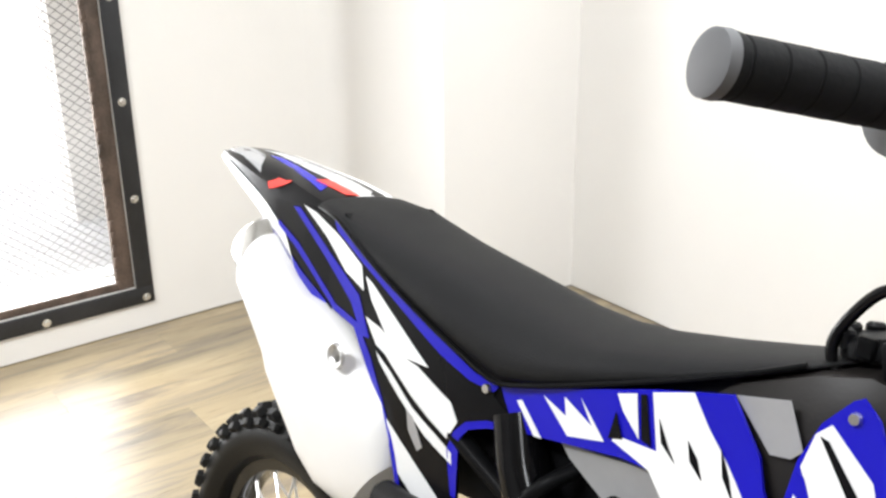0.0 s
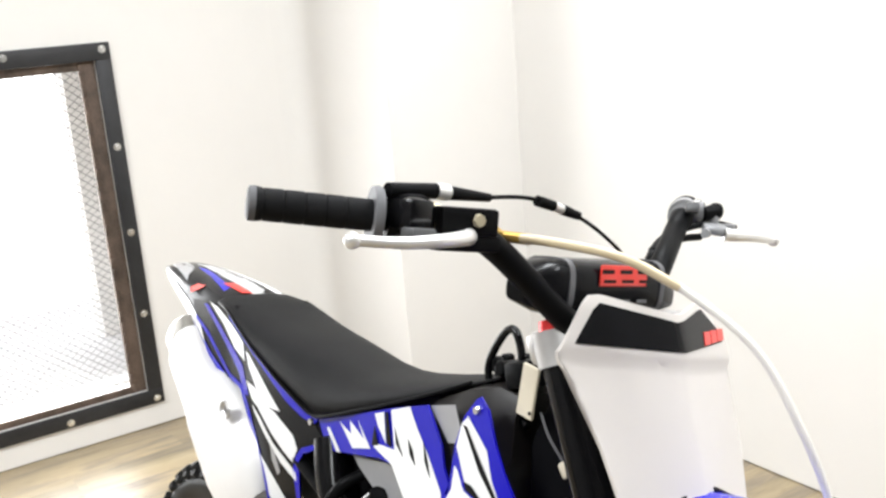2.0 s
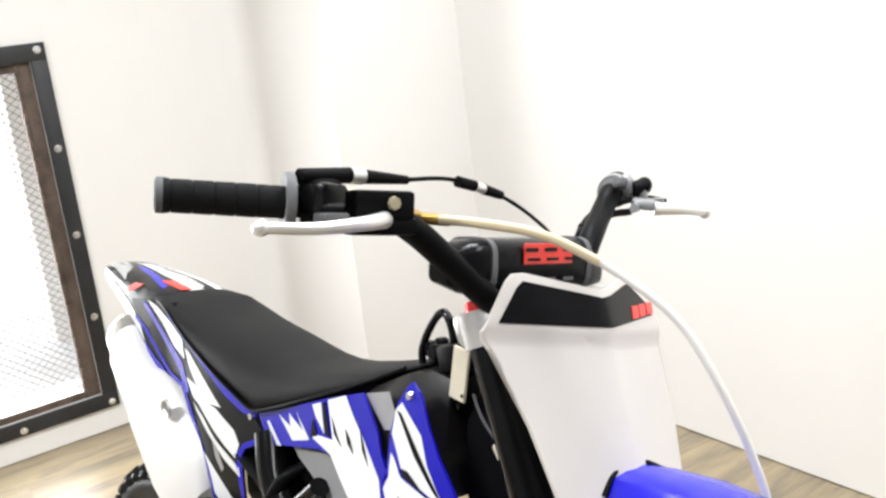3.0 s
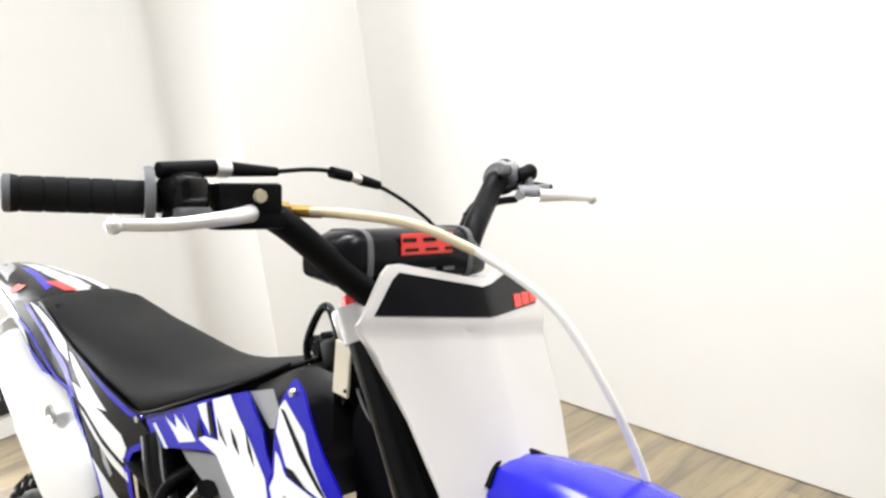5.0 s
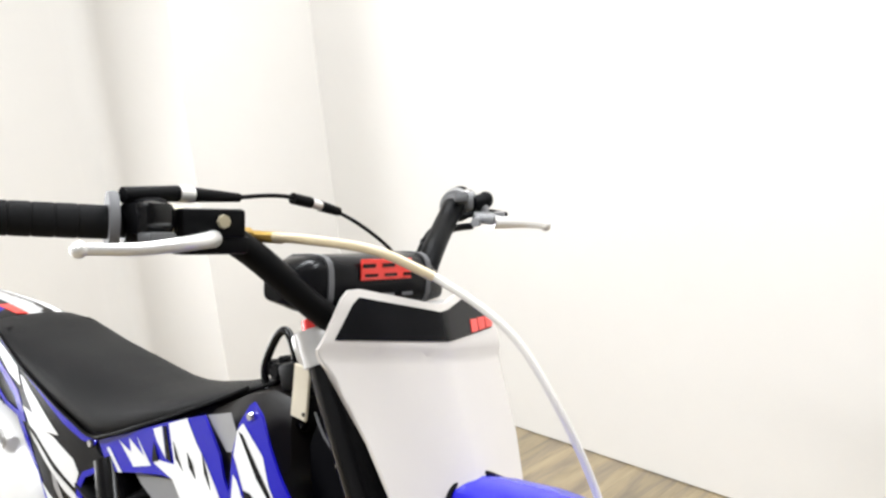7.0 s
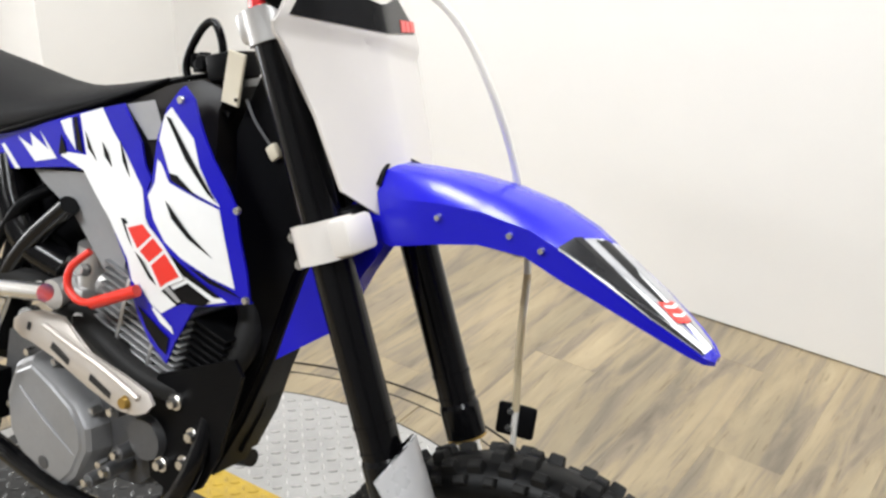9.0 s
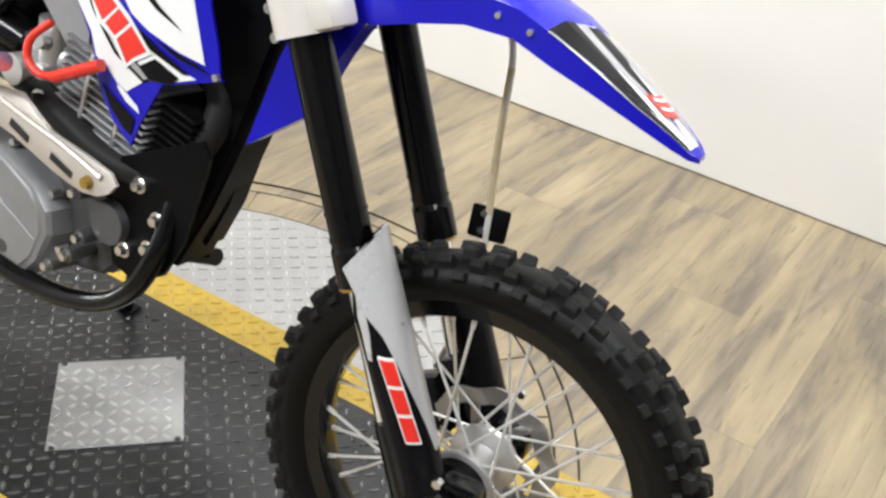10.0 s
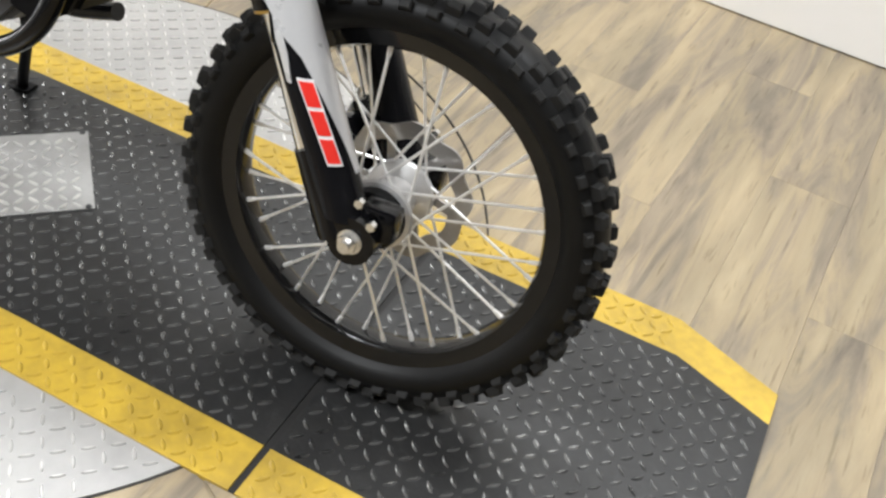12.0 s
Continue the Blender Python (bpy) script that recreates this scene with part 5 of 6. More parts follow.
for mat, lab, lift, pts in [
    (WHITE_GFX, "broad white band", 0.001, [(-0.627, 0.813), (-0.589, 0.828), (-0.569, 0.806), (-0.544, 0.784), (-0.512, 0.749), (-0.504, 0.717), (-0.487, 0.694), (-0.441, 0.668), (-0.378, 0.649), (-0.420, 0.633), (-0.447, 0.628), (-0.476, 0.606), (-0.500, 0.618), (-0.524, 0.634), (-0.532, 0.660), (-0.564, 0.701), (-0.589, 0.723), (-0.615, 0.748), (-0.658, 0.756), (-0.656, 0.762), (-0.611, 0.767)]),
    (WHITE_GFX, "white zigzag", 0.001, [(-0.744, 0.763), (-0.706, 0.753), (-0.719, 0.772), (-0.682, 0.758), (-0.700, 0.778), (-0.666, 0.751), (-0.708, 0.738)]),
    (WHITE_GFX, "white sliver", 0.001, [(-0.662, 0.798), (-0.642, 0.806), (-0.637, 0.779), (-0.631, 0.769), (-0.652, 0.785)]),
    (WHITE_GFX, "white sliver", 0.001, [(-0.776, 0.745), (-0.770, 0.748), (-0.738, 0.722), (-0.748, 0.720)]),
    (BLACK_GFX, "black sliver", 0.002, [(-0.615, 0.795), (-0.601, 0.776), (-0.591, 0.765), (-0.608, 0.776)]),
    (BLACK_GFX, "black sliver", 0.002, [(-0.584, 0.789), (-0.572, 0.778), (-0.564, 0.763), (-0.578, 0.773)]),
    (BLACK_GFX, "black sliver", 0.002, [(-0.554, 0.796), (-0.541, 0.775), (-0.533, 0.758), (-0.547, 0.774)]),
    (BLACK_GFX, "black wedge", 0.002, [(-0.659, 0.783), (-0.647, 0.762), (-0.662, 0.757)]),
    (BLACK_GFX, "black wedge", 0.0018, [(-0.638, 0.807), (-0.632, 0.809), (-0.617, 0.768), (-0.628, 0.770)]),
    (BLACK_GFX, "grey-black stripe", 0.002, [(-0.543, 0.707), (-0.536, 0.708), (-0.486, 0.662), (-0.440, 0.631), (-0.451, 0.624), (-0.494, 0.645), (-0.529, 0.684)]),
    (GREY_GFX, "silver stripe", 0.0026, [(-0.530, 0.692), (-0.522, 0.694), (-0.478, 0.654), (-0.444, 0.631), (-0.449, 0.628), (-0.490, 0.649)]),
    (WHITE_GFX, "white outline of the badge", 0.0030, [(-0.534, 0.702), (-0.503, 0.714), (-0.473, 0.693), (-0.439, 0.660), (-0.466, 0.643), (-0.476, 0.633), (-0.499, 0.664), (-0.519, 0.674)]),
    (RED_GFX, "red block", 0.0036, [(-0.529, 0.699), (-0.506, 0.709), (-0.491, 0.699), (-0.512, 0.678)]),
    (RED_GFX, "red block", 0.0036, [(-0.508, 0.676), (-0.488, 0.697), (-0.472, 0.686), (-0.493, 0.666)]),
    (RED_GFX, "red block", 0.0036, [(-0.490, 0.663), (-0.469, 0.683), (-0.446, 0.661), (-0.466, 0.648), (-0.474, 0.640)]),
    (BLACK_GFX, "black flash", 0.002, [(-0.461, 0.639), (-0.435, 0.656), (-0.400, 0.644), (-0.412, 0.634), (-0.447, 0.629)]),
    (BLACK_GFX, "black sliver", 0.0024, [(-0.500, 0.712), (-0.480, 0.694), (-0.430, 0.668), (-0.385, 0.652), (-0.395, 0.650), (-0.440, 0.663), (-0.490, 0.692)]),
    (WHITE_GFX, "white flash", 0.0022, [(-0.505, 0.622), (-0.494, 0.616), (-0.458, 0.594), (-0.455, 0.586), (-0.476, 0.595)]),
    (BLACK_GFX, "black lower flash", 0.0018, [(-0.514, 0.605), (-0.497, 0.596), (-0.463, 0.578), (-0.467, 0.556), (-0.480, 0.562), (-0.500, 0.580)]),
    (BLUE, "blue flash", 0.0026, [(-0.511, 0.634), (-0.503, 0.624), (-0.487, 0.610), (-0.495, 0.606), (-0.508, 0.616)]),
]:
    decal("badge" if mat is RED_GFX else "flash", pts, shr_y, mat, shroud, lab, lift)
front_out = [(-0.480, 0.849), (-0.462, 0.873), (-0.456, 0.877), (-0.441, 0.866), (-0.424, 0.835), (-0.405, 0.808), (-0.382, 0.782), (-0.368, 0.763), (-0.361, 0.730), (-0.349, 0.694), (-0.342, 0.658), (-0.405, 0.665), (-0.460, 0.684), (-0.483, 0.698), (-0.499, 0.721), (-0.507, 0.746), (-0.496, 0.755), (-0.491, 0.776), (-0.491, 0.815)]
fshroud = part("radiator_shroud", sheet(front_out, fro_y, 0.003), BLUE, bike, "blue front shroud with white graphics")
part("radiator_shroud", sheet(front_out, fro_y, 0.003), BLUE, bike, "blue front shroud with white graphics", MIRROR)
for mat, lab, lift, pts in [
    (WHITE_GFX, "white upper panel", 0.001, [(-0.482, 0.840), (-0.472, 0.851), (-0.434, 0.824), (-0.421, 0.795), (-0.402, 0.771), (-0.388, 0.758), (-0.414, 0.763), (-0.462, 0.773), (-0.473, 0.790), (-0.487, 0.812)]),
    (WHITE_GFX, "white lower panel", 0.001, [(-0.487, 0.790), (-0.480, 0.786), (-0.466, 0.768), (-0.422, 0.760), (-0.389, 0.755), (-0.381, 0.725), (-0.372, 0.688), (-0.363, 0.670), (-0.398, 0.674), (-0.442, 0.685), (-0.469, 0.697), (-0.489, 0.719), (-0.500, 0.744), (-0.489, 0.762)]),
    (BLACK_GFX, "black sliver", 0.002, [(-0.478, 0.840), (-0.471, 0.839), (-0.438, 0.807), (-0.393, 0.762), (-0.406, 0.769), (-0.442, 0.799)]),
    (BLACK_GFX, "black wedge", 0.002, [(-0.466, 0.779), (-0.452, 0.779), (-0.424, 0.764), (-0.392, 0.757), (-0.420, 0.762), (-0.462, 0.771)]),
    (BLUE, "blue wedge", 0.002, [(-0.488, 0.808), (-0.482, 0.806), (-0.463, 0.774), (-0.468, 0.772)]),
    (BLACK_GFX, "black flash", 0.002, [(-0.469, 0.746), (-0.462, 0.742), (-0.427, 0.716), (-0.395, 0.698), (-0.431, 0.711), (-0.458, 0.728)]),
    (BLACK_GFX, "black lower flash", 0.002, [(-0.436, 0.680), (-0.400, 0.673), (-0.372, 0.668), (-0.352, 0.662), (-0.400, 0.667)]),
]:
    decal("flash", pts, fro_y, mat, fshroud, lab, lift)
for x, z in ((-0.457, 0.862), (-0.364, 0.760), (-0.346, 0.662)):
    part("bolt", rod(bmesh.new(), (x, fro_y(x, z) - 0.001, z), (x, fro_y(x, z) - 0.005, z), 0.0050, 0.0040, 12), STEEL, fshroud)
# dark tank top between seat and shrouds
rings = []
for x, zt, zb, hw in ((-0.62, 0.820, 0.72, 0.066), (-0.55, 0.852, 0.70, 0.074), (-0.51, 0.872, 0.70, 0.072), (-0.47, 0.884, 0.76, 0.064), (-0.44, 0.876, 0.80, 0.050)):
    rings.append([(x, hw, zb), (x, hw, zb + (zt - zb) * 0.7), (x, hw * 0.75, zt - 0.004), (x, hw * 0.3, zt), (x, -hw * 0.3, zt), (x, -hw * 0.75, zt - 0.004), (x, -hw, zb + (zt - zb) * 0.7), (x, -hw, zb)])
tank = part("fuel_tank", loft(bmesh.new(), rings), BROWN, bike, "dark brown-grey plastic fuel tank")
part("flash", sheet([(-0.556, 0.838), (-0.512, 0.851), (-0.494, 0.817), (-0.502, 0.808), (-0.519, 0.804)], lambda x, z: -0.0775, 0.001), GREY_GFX, tank, "silver-grey flash")
b = bmesh.new()
lathe(b, [(0.0, 0.0), (0.036, 0.0), (0.036, 0.012), (0.032, 0.018), (0.0, 0.018)], 24, False, pose(-0.575, 0.0, 0.868, 90, 0, 0) @ Matrix.Rotation(radians(12), 4, "Z"))
bmesh.ops.remove_doubles(b, verts=b.verts[:], dist=1e-5)
cap = body("tank_cap", b, BLACK, tank, "black ribbed tank cap")
for k in range(8):
    a = k * math.tau / 8
    body("cap_rib", box(bmesh.new(), (0.012, 0.018, 0.02), Matrix.Translation((-0.575, 0.0, 0.878)) @ Matrix.Rotation(a, 4, "Z") @ Matrix.Translation((0.033, 0, 0)), 0.003, 1), BLACK, tank)
part("breather_hose", tube(bmesh.new(), [(-0.457, -0.03, 0.895), (-0.460, -0.03, 0.922), (-0.474, -0.03, 0.943), (-0.493, -0.03, 0.932), (-0.513, -0.03, 0.894), (-0.504, -0.03, 0.868), (-0.470, -0.035, 0.858), (-0.43, -0.04, 0.845)], 0.0048, 12), GLOSS, bike, "looped black breather hose")
b = box(bmesh.new(), (0.045, 0.05, 0.035), pose(-0.535, -0.02, 0.878, 0, -14, 0), 0.005)
body("control_box", b, BLACK, bike, "small black plastic box by the stem")
b = box(bmesh.new(), (0.025, 0.004, 0.058), pose(-0.412, -0.060, 0.892, 0, 6, 0), 0.001, 1)
tag = part("paper_tag", b, TAG, bike, "hanging ivory tag plate")
part("hole", rod(bmesh.new(), (-0.405, -0.0615, 0.870), (-0.405, -0.0632, 0.870), 0.0022, seg=8), BLACK, tag)
b = box(bmesh.new(), (0.016, 0.010, 0.020), pose(-0.437, -0.045, 0.785, 0, -38, 0), 0.003)
plug = body("wire_plug", b, TAG, bike, "pale wire connector hanging by the frame")
body("wire", tube(bmesh.new(), [(-0.480, -0.05, 0.845), (-0.465, -0.05, 0.82), (-0.443, -0.045, 0.792)], 0.0018, 6), GREY_RUBBER, plug)

# --- muffler ---
t, u = Vector((0.82, 0, -0.575)), Vector((0.575, 0, 0.82))


def muffler_ring(x, z, w, h, n=32):
    pts = []
    for k in range(n):
        cx, cy = math.cos(k * math.tau / n), math.sin(k * math.tau / n)
        pts.append(Vector((x, -0.060, z)) + u * h * abs(cx) ** 0.72 * (1 if cx > 0 else -1) + Vector((0, 1, 0)) * w * abs(cy) ** 0.72 * (1 if cy > 0 else -1))
    return pts


rings = [muffler_ring(*q) for q in ((-1.276, 0.747, 0.034, 0.046), (-1.266, 0.740, 0.039, 0.053), (-1.208, 0.700, 0.043, 0.060), (-1.180, 0.682, 0.044, 0.066), (-1.158, 0.670, 0.046, 0.080), (-1.118, 0.645, 0.047, 0.089), (-1.068, 0.611, 0.047, 0.098), (-1.028, 0.586, 0.046, 0.094), (-0.998, 0.566, 0.042, 0.072), (-0.980, 0.554, 0.034, 0.046))]
muffler = part("muffler", loft(bmesh.new(), rings), MUFFLER, bike, "satin silver muffler with rounded end cap")
c = Vector((-1.282, -0.060, 0.751))
rings = []
for d_, w, h in ((0.008, 0.036, 0.048), (-0.018, 0.035, 0.047), (-0.024, 0.031, 0.041), (-0.018, 0.025, 0.033), (0.004, 0.023, 0.031)):
    rings.append([c + t * d_ + u * h * math.cos(k * math.tau / 28) + Vector((0, 1, 0)) * w * math.sin(k * math.tau / 28) for k in range(28)])
part("end_cap", loft(bmesh.new(), rings), STEEL, muffler, "dull steel outlet")
b = bmesh.new()
lathe(b, [(0.0, 0.002), (0.008, 0.002), (0.010, -0.001), (0.0135, -0.0025), (0.015, 0.002)], 20, False, pose(-1.033, -0.1085, 0.700, 0, 0, 0))
part("mount_hole", b, ALU, muffler, "recessed mounting eyelet")

# --- frame, engine ---
b = bmesh.new()
rings = []
for x, z, w, hy in ((-0.435, 0.875, 0.050, 0.030), (-0.43, 0.80, 0.085, 0.040), (-0.440, 0.70, 0.072, 0.040), (-0.448, 0.62, 0.046, 0.036), (-0.483, 0.50, 0.038, 0.034), (-0.522, 0.40, 0.034, 0.036), (-0.572, 0.30, 0.030, 0.040)):
    rings.append([(x - w, -hy, z), (x - w, hy, z), (x + w, hy, z), (x + w, -hy, z)])
loft(b, rings)
bmesh.ops.bevel(b, geom=[e for e in b.edges if abs((e.verts[0].co - e.verts[1].co).z) > 0.02], offset=0.010, segments=3, affect="EDGES")
frame_ob = body("frame", b, BLACK, bike, "black welded steel frame")
for s in (1, -1):
    body("cradle_tube", tube(bmesh.new(), ([(-0.50, -0.075, 0.42), (-0.505, -0.095, 0.36), (-0.540, -0.105, 0.292)] if s > 0 else []) + [(-0.605, -0.105 * s, 0.248), (-0.70, -0.105 * s, 0.229), (-0.80, -0.105 * s, 0.234), (-0.95, -0.10 * s, 0.26)], 0.0145, 14), GLOSS, frame_ob, "black frame cradle tube")
    body("subframe_tube", tube(bmesh.new(), [(-0.97, -0.085 * s, 0.445), (-0.863, -0.09 * s, 0.577), (-0.765, -0.085 * s, 0.662)], 0.0145, 14), GLOSS, frame_ob, "black frame tube")
    body("rear_tube", tube(bmesh.new(), [(-0.90, -0.075 * s, 0.60), (-1.10, -0.07 * s, 0.68), (-1.30, -0.06 * s, 0.80)], 0.011, 12), BLACK, frame_ob)
body("hose", tube(bmesh.new(), [(-0.945, -0.10, 0.50), (-0.915, -0.10, 0.57), (-0.862, -0.09, 0.645), (-0.84, -0.06, 0.67)], 0.009, 12), BLACK, frame_ob, "black rubber hose")
# mounting plates by the lower front of the engine
b = sheet([(-0.60, 0.60), (-0.47, 0.64), (-0.43, 0.66), (-0.445, 0.52), (-0.485, 0.40), (-0.52, 0.33), (-0.60, 0.33), (-0.66, 0.42)], lambda x, z: 0.0, 0.03)
body("gusset", b, BLACK, frame_ob, "black frame gusset")
b = sheet([(-0.585, 0.462), (-0.45, 0.52), (-0.435, 0.50), (-0.472, 0.375), (-0.505, 0.318), (-0.556, 0.290), (-0.600, 0.305), (-0.615, 0.40)], lambda x, z: -0.088, 0.006)
mp = body("engine_mount", b, BLACK, frame_ob, "black engine mount plate")
for x, z in ((-0.515, 0.395), (-0.530, 0.350), (-0.574, 0.334), (-0.548, 0.434)):
    b = rod(bmesh.new(), (x, -0.088, z), (x, -0.093, z), 0.0115, seg=20)
    rod(b, (x, -0.093, z), (x, -0.101, z), 0.0085, 0.007, 6)
    body("mount_bolt", b, STEEL, mp, "zinc flange bolt")
engine = bmesh.new()
rings = []
for y, k in ((-0.070, 1.0), (0.09, 1.0)):
    rings.append([(-0.70 + dx * k, y, 0.36 + dz * k) for dx, dz in ((-0.26, -0.02), (-0.24, 0.08), (-0.10, 0.14), (0.02, 0.13), (0.10, 0.09), (0.165, 0.06), (0.14, -0.03), (0.06, -0.10), (-0.08, -0.115), (-0.22, -0.09))])
loft(engine, rings)
bmesh.ops.bevel(engine, geom=engine.edges[:], offset=0.010, segments=2, affect="EDGES")
eng = body("engine_case", engine, ENGINE_DARK, bike, "dark grey cast engine case")
cover = [(-0.735, 0.421), (-0.718, 0.468), (-0.684, 0.489), (-0.640, 0.472), (-0.596, 0.450), (-0.574, 0.423), (-0.570, 0.392), (-0.590, 0.345), (-0.613, 0.320), (-0.660, 0.326), (-0.704, 0.340), (-0.728, 0.368)]
cx, cz = -0.652, 0.405
b = bmesh.new()
loft(b, [[(cx + (x - cx) * k, y, cz + (z - cz) * k) for x, z in cover] for y, k in ((-0.060, 1.05), (-0.084, 1.02), (-0.098, 0.985), (-0.104, 0.93), (-0.106, 0.86), (-0.1085, 0.83), (-0.109, 0.4))])
part("clutch_cover", b, ALU_GREY, eng, "grey faceted clutch cover", angle=24)
part("cover_rib", tube(bmesh.new(), [(-0.700, -0.108, 0.442), (-0.650, -0.110, 0.412), (-0.592, -0.107, 0.380)], 0.0022, 8), ALU_GREY, eng)
for x, z in ((-0.742, 0.395), (-0.708, 0.482), (-0.655, 0.485), (-0.582, 0.442), (-0.566, 0.372), (-0.606, 0.312), (-0.690, 0.328)):
    part("cover_screw", rod(bmesh.new(), (x, -0.080, z), (x, -0.094, z), 0.0062, 0.0052, 8), STEEL, eng)
for x, z in ((-0.645, 0.398), (-0.638, 0.335), (-0.70, 0.272), (-0.80, 0.268), (-0.662, 0.300)):
    body("bolt_boss", rod(bmesh.new(), (x, -0.072, z), (x, -0.110, z), 0.0125, 0.0105, 14), ENGINE_DARK, eng, "cast screw boss")
for x, z in ((-0.645, 0.398), (-0.638, 0.335), (-0.70, 0.272), (-0.662, 0.300)):
    body("case_bolt", rod(bmesh.new(), (x, -0.110, z), (x, -0.118, z), 0.0070, 0.0062, 6), STEEL, eng)
b = bmesh.new()
rod(b, (-0.60, -0.072, 0.365), (-0.60, -0.100, 0.365), 0.034, 0.030, 24)
body("oil_cover", b, ENGINE_DARK, eng, "round dark grey cover")
# finned cylinder leaning forward, and its shaded front built in black
axis = Vector((0.28, 0, 0.96)).normalized()
base = Vector((-0.655, 0.0, 0.462))
q = Matrix.Translation(base) @ axis.to_track_quat("X", "Y").to_matrix().to_4x4()
body("cylinder", rod(bmesh.new(), base, base + axis * 0.115, 0.036, seg=24), ALU, eng, "aluminium cylinder barrel")
body("cylinder_core", box(bmesh.new(), (0.118, 0.160, 0.140), q @ pose(0.060, 0, 0), 0.01), ENGINE_DARK, eng, "dark cylinder body")
for k in range(11):
    body("fin", box(bmesh.new(), (0.0036, 0.166 - 0.004 * (k % 2), 0.160), q @ pose(0.002 + k * 0.0112, 0, 0), 0.001, 1), ALU_GREY, eng, "aluminium cooling fin")
for dy in (-0.035, 0.03):
    body("fin_rib", box(bmesh.new(), (0.112, 0.007, 0.010), q @ pose(0.058, dy, 0.076), 0.002), ALU, eng)
    body("fin_rib", box(bmesh.new(), (0.112, 0.007, 0.010), q @ pose(0.058, dy, -0.076), 0.002), ALU, eng)
side_of = Vector((0.96, 0, -0.28)).normalized()
qh = Matrix.Translation(side_of * 0.120) @ q
head = body("cylinder_head", box(bmesh.new(), (0.12, 0.05, 0.13), qh @ pose(0.060, 0, 0), 0.012), BLACK, eng, "front of the cylinder, blackened as its shaded side")
for k in range(11):
    body("head_fin", box(bmesh.new(), (0.0045, 0.062, 0.150), qh @ pose(0.004 + k * 0.0112, 0, 0), 0.0012, 1), BLACK, eng, "cooling fin end, blackened as the shaded side")
body("head_bolt", rod(bmesh.new(), base + axis * 0.15 + Vector((0.03, -0.062, 0.05)), base + axis * 0.15 + Vector((0.03, -0.072, 0.05)), 0.008, seg=6), STEEL, head)
# spark lead
body("spark_lead", tube(bmesh.new(), [(-0.703, -0.10, 0.612), (-0.722, -0.115, 0.588), (-0.722, -0.12, 0.562), (-0.700, -0.12, 0.547), (-0.67, -0.115, 0.550)], 0.0052, 12), RED, eng, "bright red spark plug lead")
body("plug_cap", tube(bmesh.new(), [(-0.680, -0.115, 0.547), (-0.65, -0.110, 0.560), (-0.612, -0.10, 0.577)], 0.0084, 12), RED, eng, "red spark plug cap")
# carburettor and intake
b = bmesh.new()
rod(b, (-0.80, -0.05, 0.555), (-0.70, -0.03, 0.535), 0.024, seg=20)
box(b, (0.05, 0.055, 0.06), pose(-0.775, -0.055, 0.515, 0, 8, 0), 0.010)
rod(b, (-0.765, -0.055, 0.54), (-0.755, -0.055, 0.602), 0.021, seg=18)
rod(b, (-0.785, -0.08, 0.530), (-0.785, -0.100, 0.530), 0.022, seg=18)
body("carburettor", b, ALU, eng, "cast aluminium carburettor")
for p, r in (((-0.82, -0.085, 0.53), 0.012), ((-0.735, -0.085, 0.575), 0.010), ((-0.745, -0.08, 0.50), 0.011), ((-0.86, -0.08, 0.475), 0.016)):
    body("fitting", rod(bmesh.new(), p, Vector(p) + Vector((0.004, -0.014, 0.004)), r, r * 0.8, 12), STEEL, eng, "bright screw fitting")
# kick start lever
b = bmesh.new()
tube(b, [(-0.905, -0.14, 0.36), (-0.888, -0.15, 0.396), (-0.841, -0.152, 0.479), (-0.812, -0.15, 0.536)], 0.0095, 12)
rod(b, (-0.815, -0.150, 0.545), (-0.725, -0.150, 0.560), 0.0125, seg=16)
body("kick_lever", b, STEEL, eng, "bright folding kick lever")
# exhaust header and its slotted shield
head_pipe = [(-0.505, -0.02, 0.585), (-0.478, -0.03, 0.555), (-0.480, -0.045, 0.510), (-0.512, -0.058, 0.468), (-0.566, -0.072, 0.440), (-0.64, -0.078, 0.452), (-0.74, -0.078, 0.495), (-0.85, -0.080, 0.53), (-0.98, -0.095, 0.53), (-1.12, -0.09, 0.53)]
pipe = body("exhaust_pipe", tube(bmesh.new(), head_pipe, 0.0190, 18), EXHAUST, bike, "matt black exhaust header pipe")
so = [(-0.698, 0.526), (-0.694, 0.542), (-0.680, 0.554), (-0.655, 0.562), (-0.620, 0.562), (-0.600, 0.548), (-0.560, 0.536), (-0.500, 0.526), (-0.461, 0.518), (-0.448, 0.508), (-0.456, 0.496), (-0.475, 0.486), (-0.503, 0.480), (-0.530, 0.482), (-0.558, 0.489), (-0.621, 0.512), (-0.665, 0.519), (-0.685, 0.518)]
mid_z = lambda x: 0.536 - 0.205 * (x + 0.67)
sh_y = lambda x, z: -0.122 + 11.0 * (z - mid_z(x)) ** 2
shield = part("heat_shield", sheet(so, sh_y, 0.004, 0.014), SHIELD, pipe, "beige slotted heat shield")
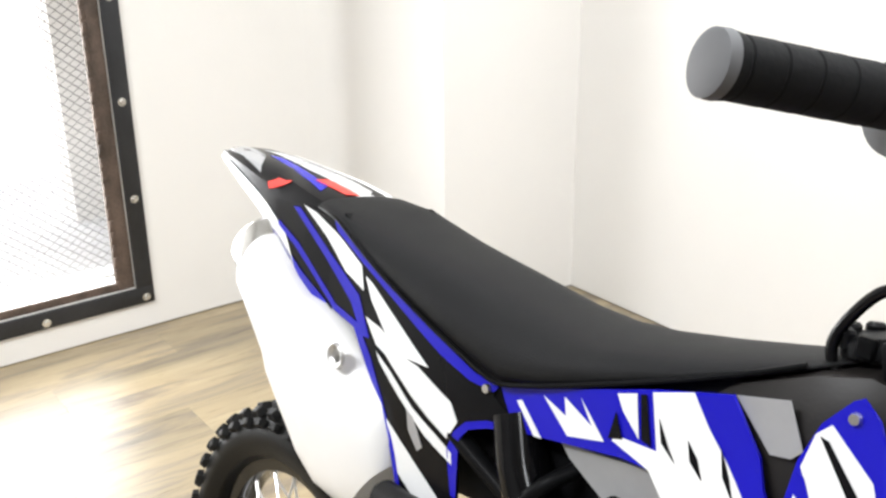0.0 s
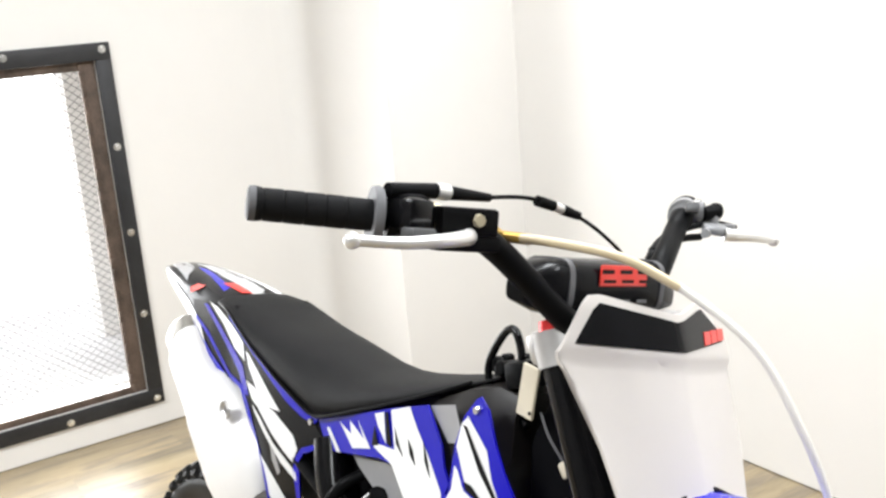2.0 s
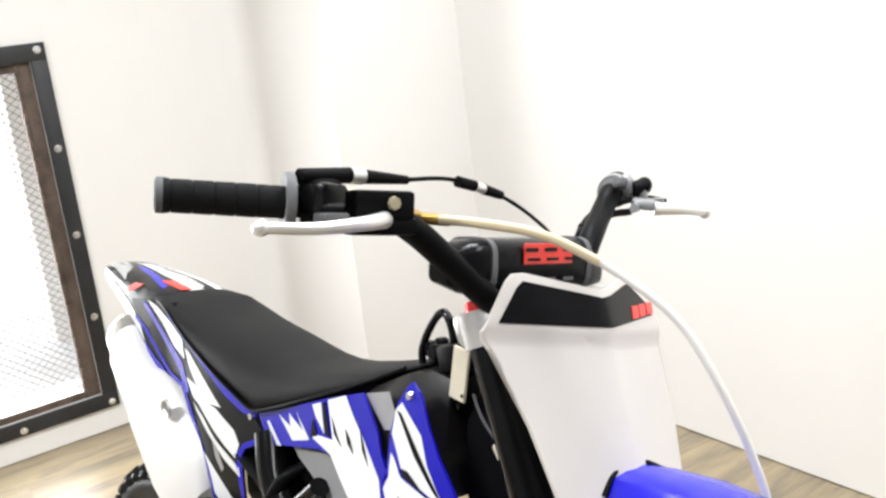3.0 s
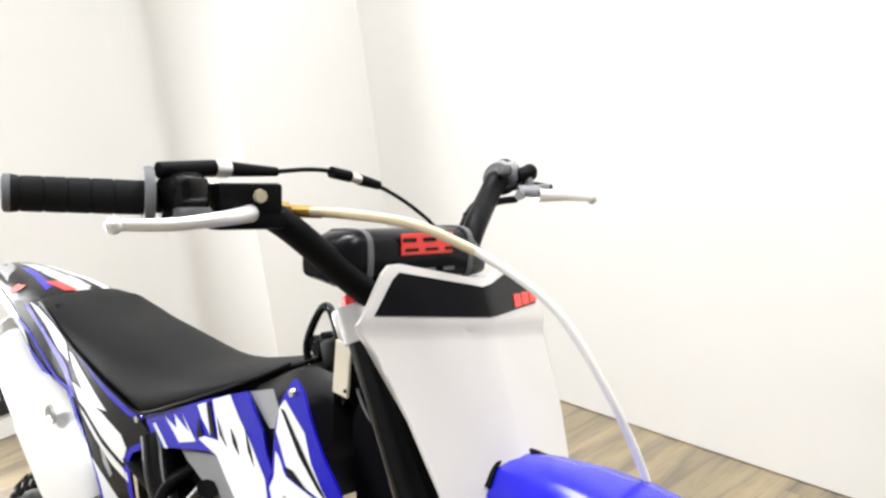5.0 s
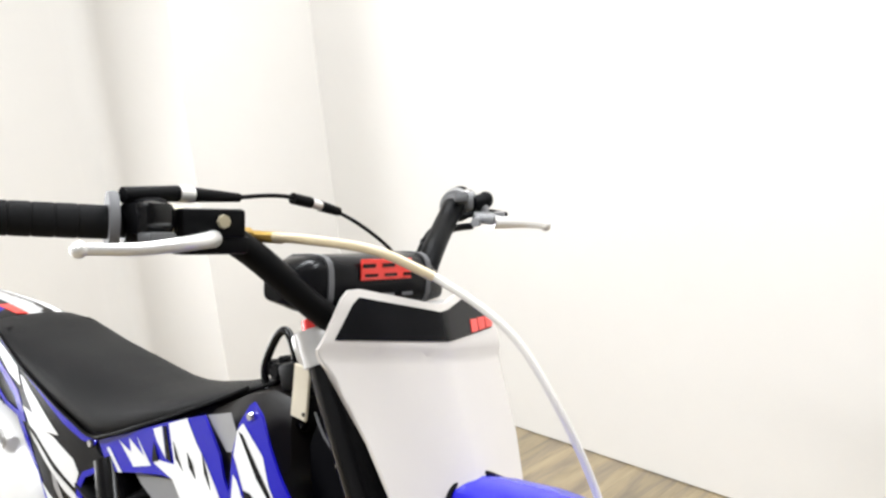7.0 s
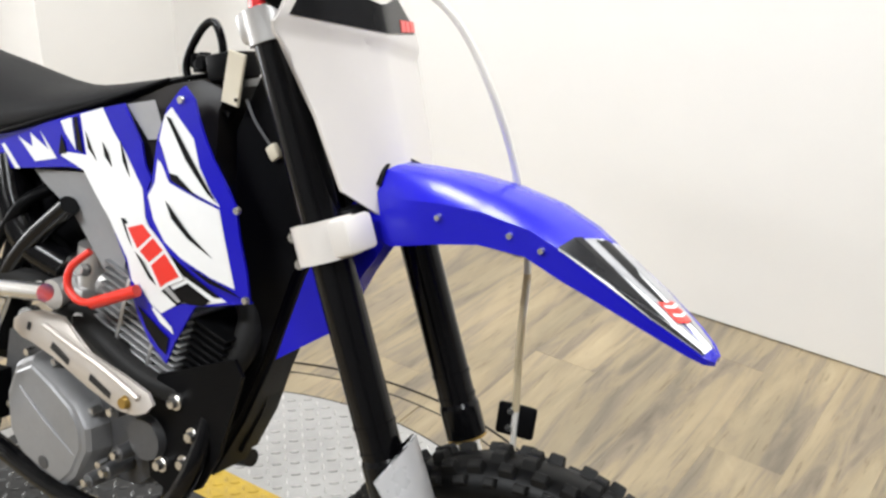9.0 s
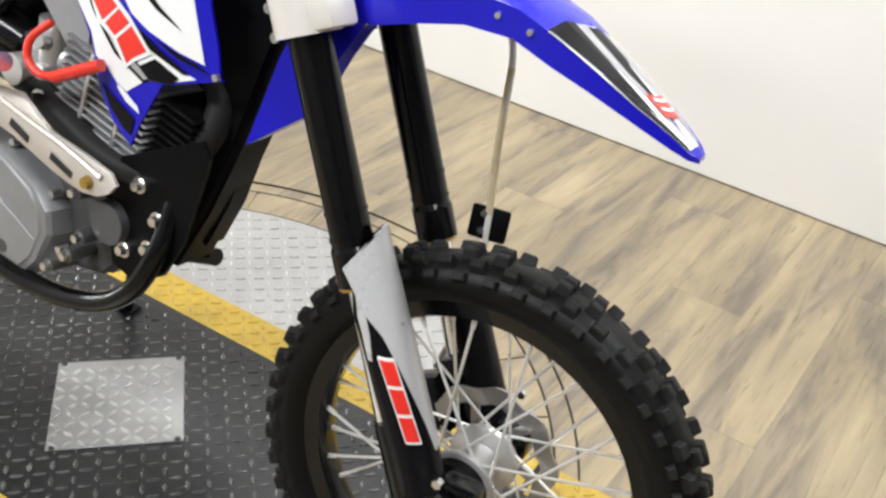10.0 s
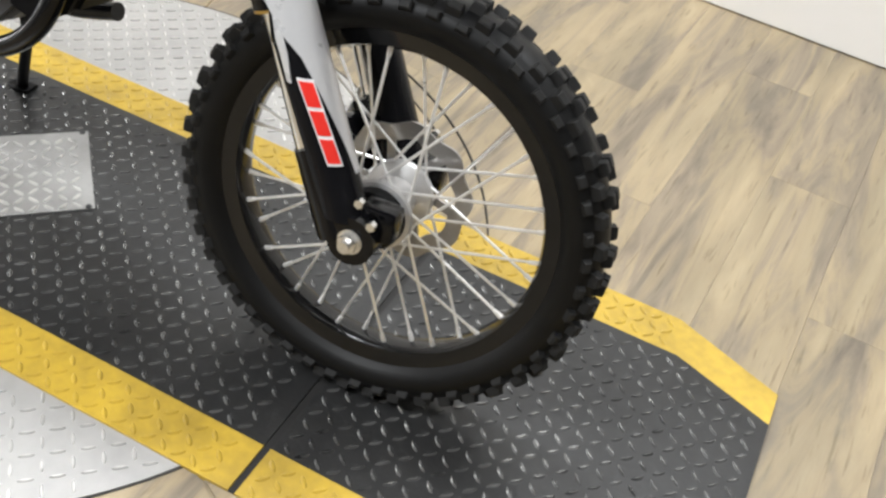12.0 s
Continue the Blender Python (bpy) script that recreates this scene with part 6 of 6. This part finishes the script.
# raised rib along its upper edge
part("shield_rib", tube(bmesh.new(), [(x, sh_y(x, z) - 0.001, z) for x, z in ((-0.640, 0.549), (-0.590, 0.538), (-0.530, 0.526), (-0.470, 0.510))], 0.0042, 8), SHIELD, shield)
for x0, z0, x1, z1 in ((-0.668, 0.541, -0.662, 0.540), (-0.622, 0.529, -0.590, 0.516), (-0.552, 0.510, -0.516, 0.497)):
    b = bmesh.new()
    n2 = Vector((-(z1 - z0), 0, x1 - x0)).normalized() * 0.0050
    p, qv = Vector((x0, 0, z0)), Vector((x1, 0, z1))
    f = b.faces.new([b.verts.new((v.x, sh_y(v.x, v.z) - 0.0010, v.z)) for v in (p + n2, qv + n2, qv - n2, p - n2)])
    g = bmesh.ops.extrude_face_region(b, geom=[f])
    for v in g["geom"]:
        if isinstance(v, bmesh.types.BMVert):
            v.co.y += 0.0006
    part("slot", b, SEAM, shield, "dark slot")
part("shield_bolt", rod(bmesh.new(), (-0.489, sh_y(-0.489, 0.499) - 0.0005, 0.499), (-0.489, sh_y(-0.489, 0.499) - 0.007, 0.499), 0.0085, 0.0065, 12), BRASS, shield, "brass bolt")
# grey side cover below the seat
b = sheet([(-0.858, 0.696), (-0.733, 0.712), (-0.690, 0.665), (-0.668, 0.640), (-0.672, 0.575), (-0.709, 0.573), (-0.777, 0.647), (-0.844, 0.682)], lambda x, z: -0.072 - 0.15 * max(0, z - 0.69), 0.03)
body("airbox_cover", b, GREY, bike, "matt grey moulded side cover")
# dark inner bodies
b = box(bmesh.new(), (0.30, 0.10, 0.20), pose(-0.93, 0, 0.66, 0, -6, 0), 0.02)
body("airbox", b, BLACK, bike, "black airbox")
b = bmesh.new()
tube(b, [(-0.93, -0.065, 0.70), (-0.90, -0.075, 0.64), (-0.86, -0.075, 0.59), (-0.80, -0.06, 0.56)], 0.028, 16)
body("intake_boot", b, GLOSS, bike, "glossy black rubber intake boot")
rod_b = bmesh.new()
rod(rod_b, (-0.97, 0.0, 0.62), (-1.06, 0.0, 0.36), 0.028, seg=18)
body("shock_absorber", rod_b, BLACK, bike, "black rear shock absorber")
for s in (1, -1):
    b = bmesh.new()
    rings = []
    for x, z, w, h in ((-0.93, 0.33, 0.014, 0.04), (-1.15, 0.31, 0.014, 0.035), (-1.43, 0.275, 0.012, 0.026)):
        rings.append([(x, -0.085 * s - w, z - h), (x, -0.085 * s + w, z - h), (x, -0.085 * s + w, z + h), (x, -0.085 * s - w, z + h)])
    loft(b, rings)
    body("swingarm", b, BLACK, bike, "black swingarm side")
part("rear_axle", rod(bmesh.new(), (-1.200, -0.11, 0.272), (-1.200, 0.11, 0.272), 0.009, seg=12), STEEL, bike)
# foot pegs and kickstand
for s in (1, -1):
    b = box(bmesh.new(), (0.045, 0.085, 0.016), pose(-0.95, -0.165 * s, 0.30), 0.004)
    body("foot_peg", b, STEEL, bike, "serrated steel foot peg")
ft = (BIKE @ BODY).inverted() @ Vector((-0.859, 0.250, 0.008))
b = bmesh.new()
tube(b, [(-0.80, 0.10, 0.24), (-0.84, 0.15, 0.14), ft], 0.0095, 12)
box(b, (0.05, 0.03, 0.006), Matrix.Translation(ft) @ Matrix.Rotation(radians(9), 4, "X"), 0.002, 1)
body("kickstand", b, BLACK, bike, "black side kickstand on the plate")


planks()
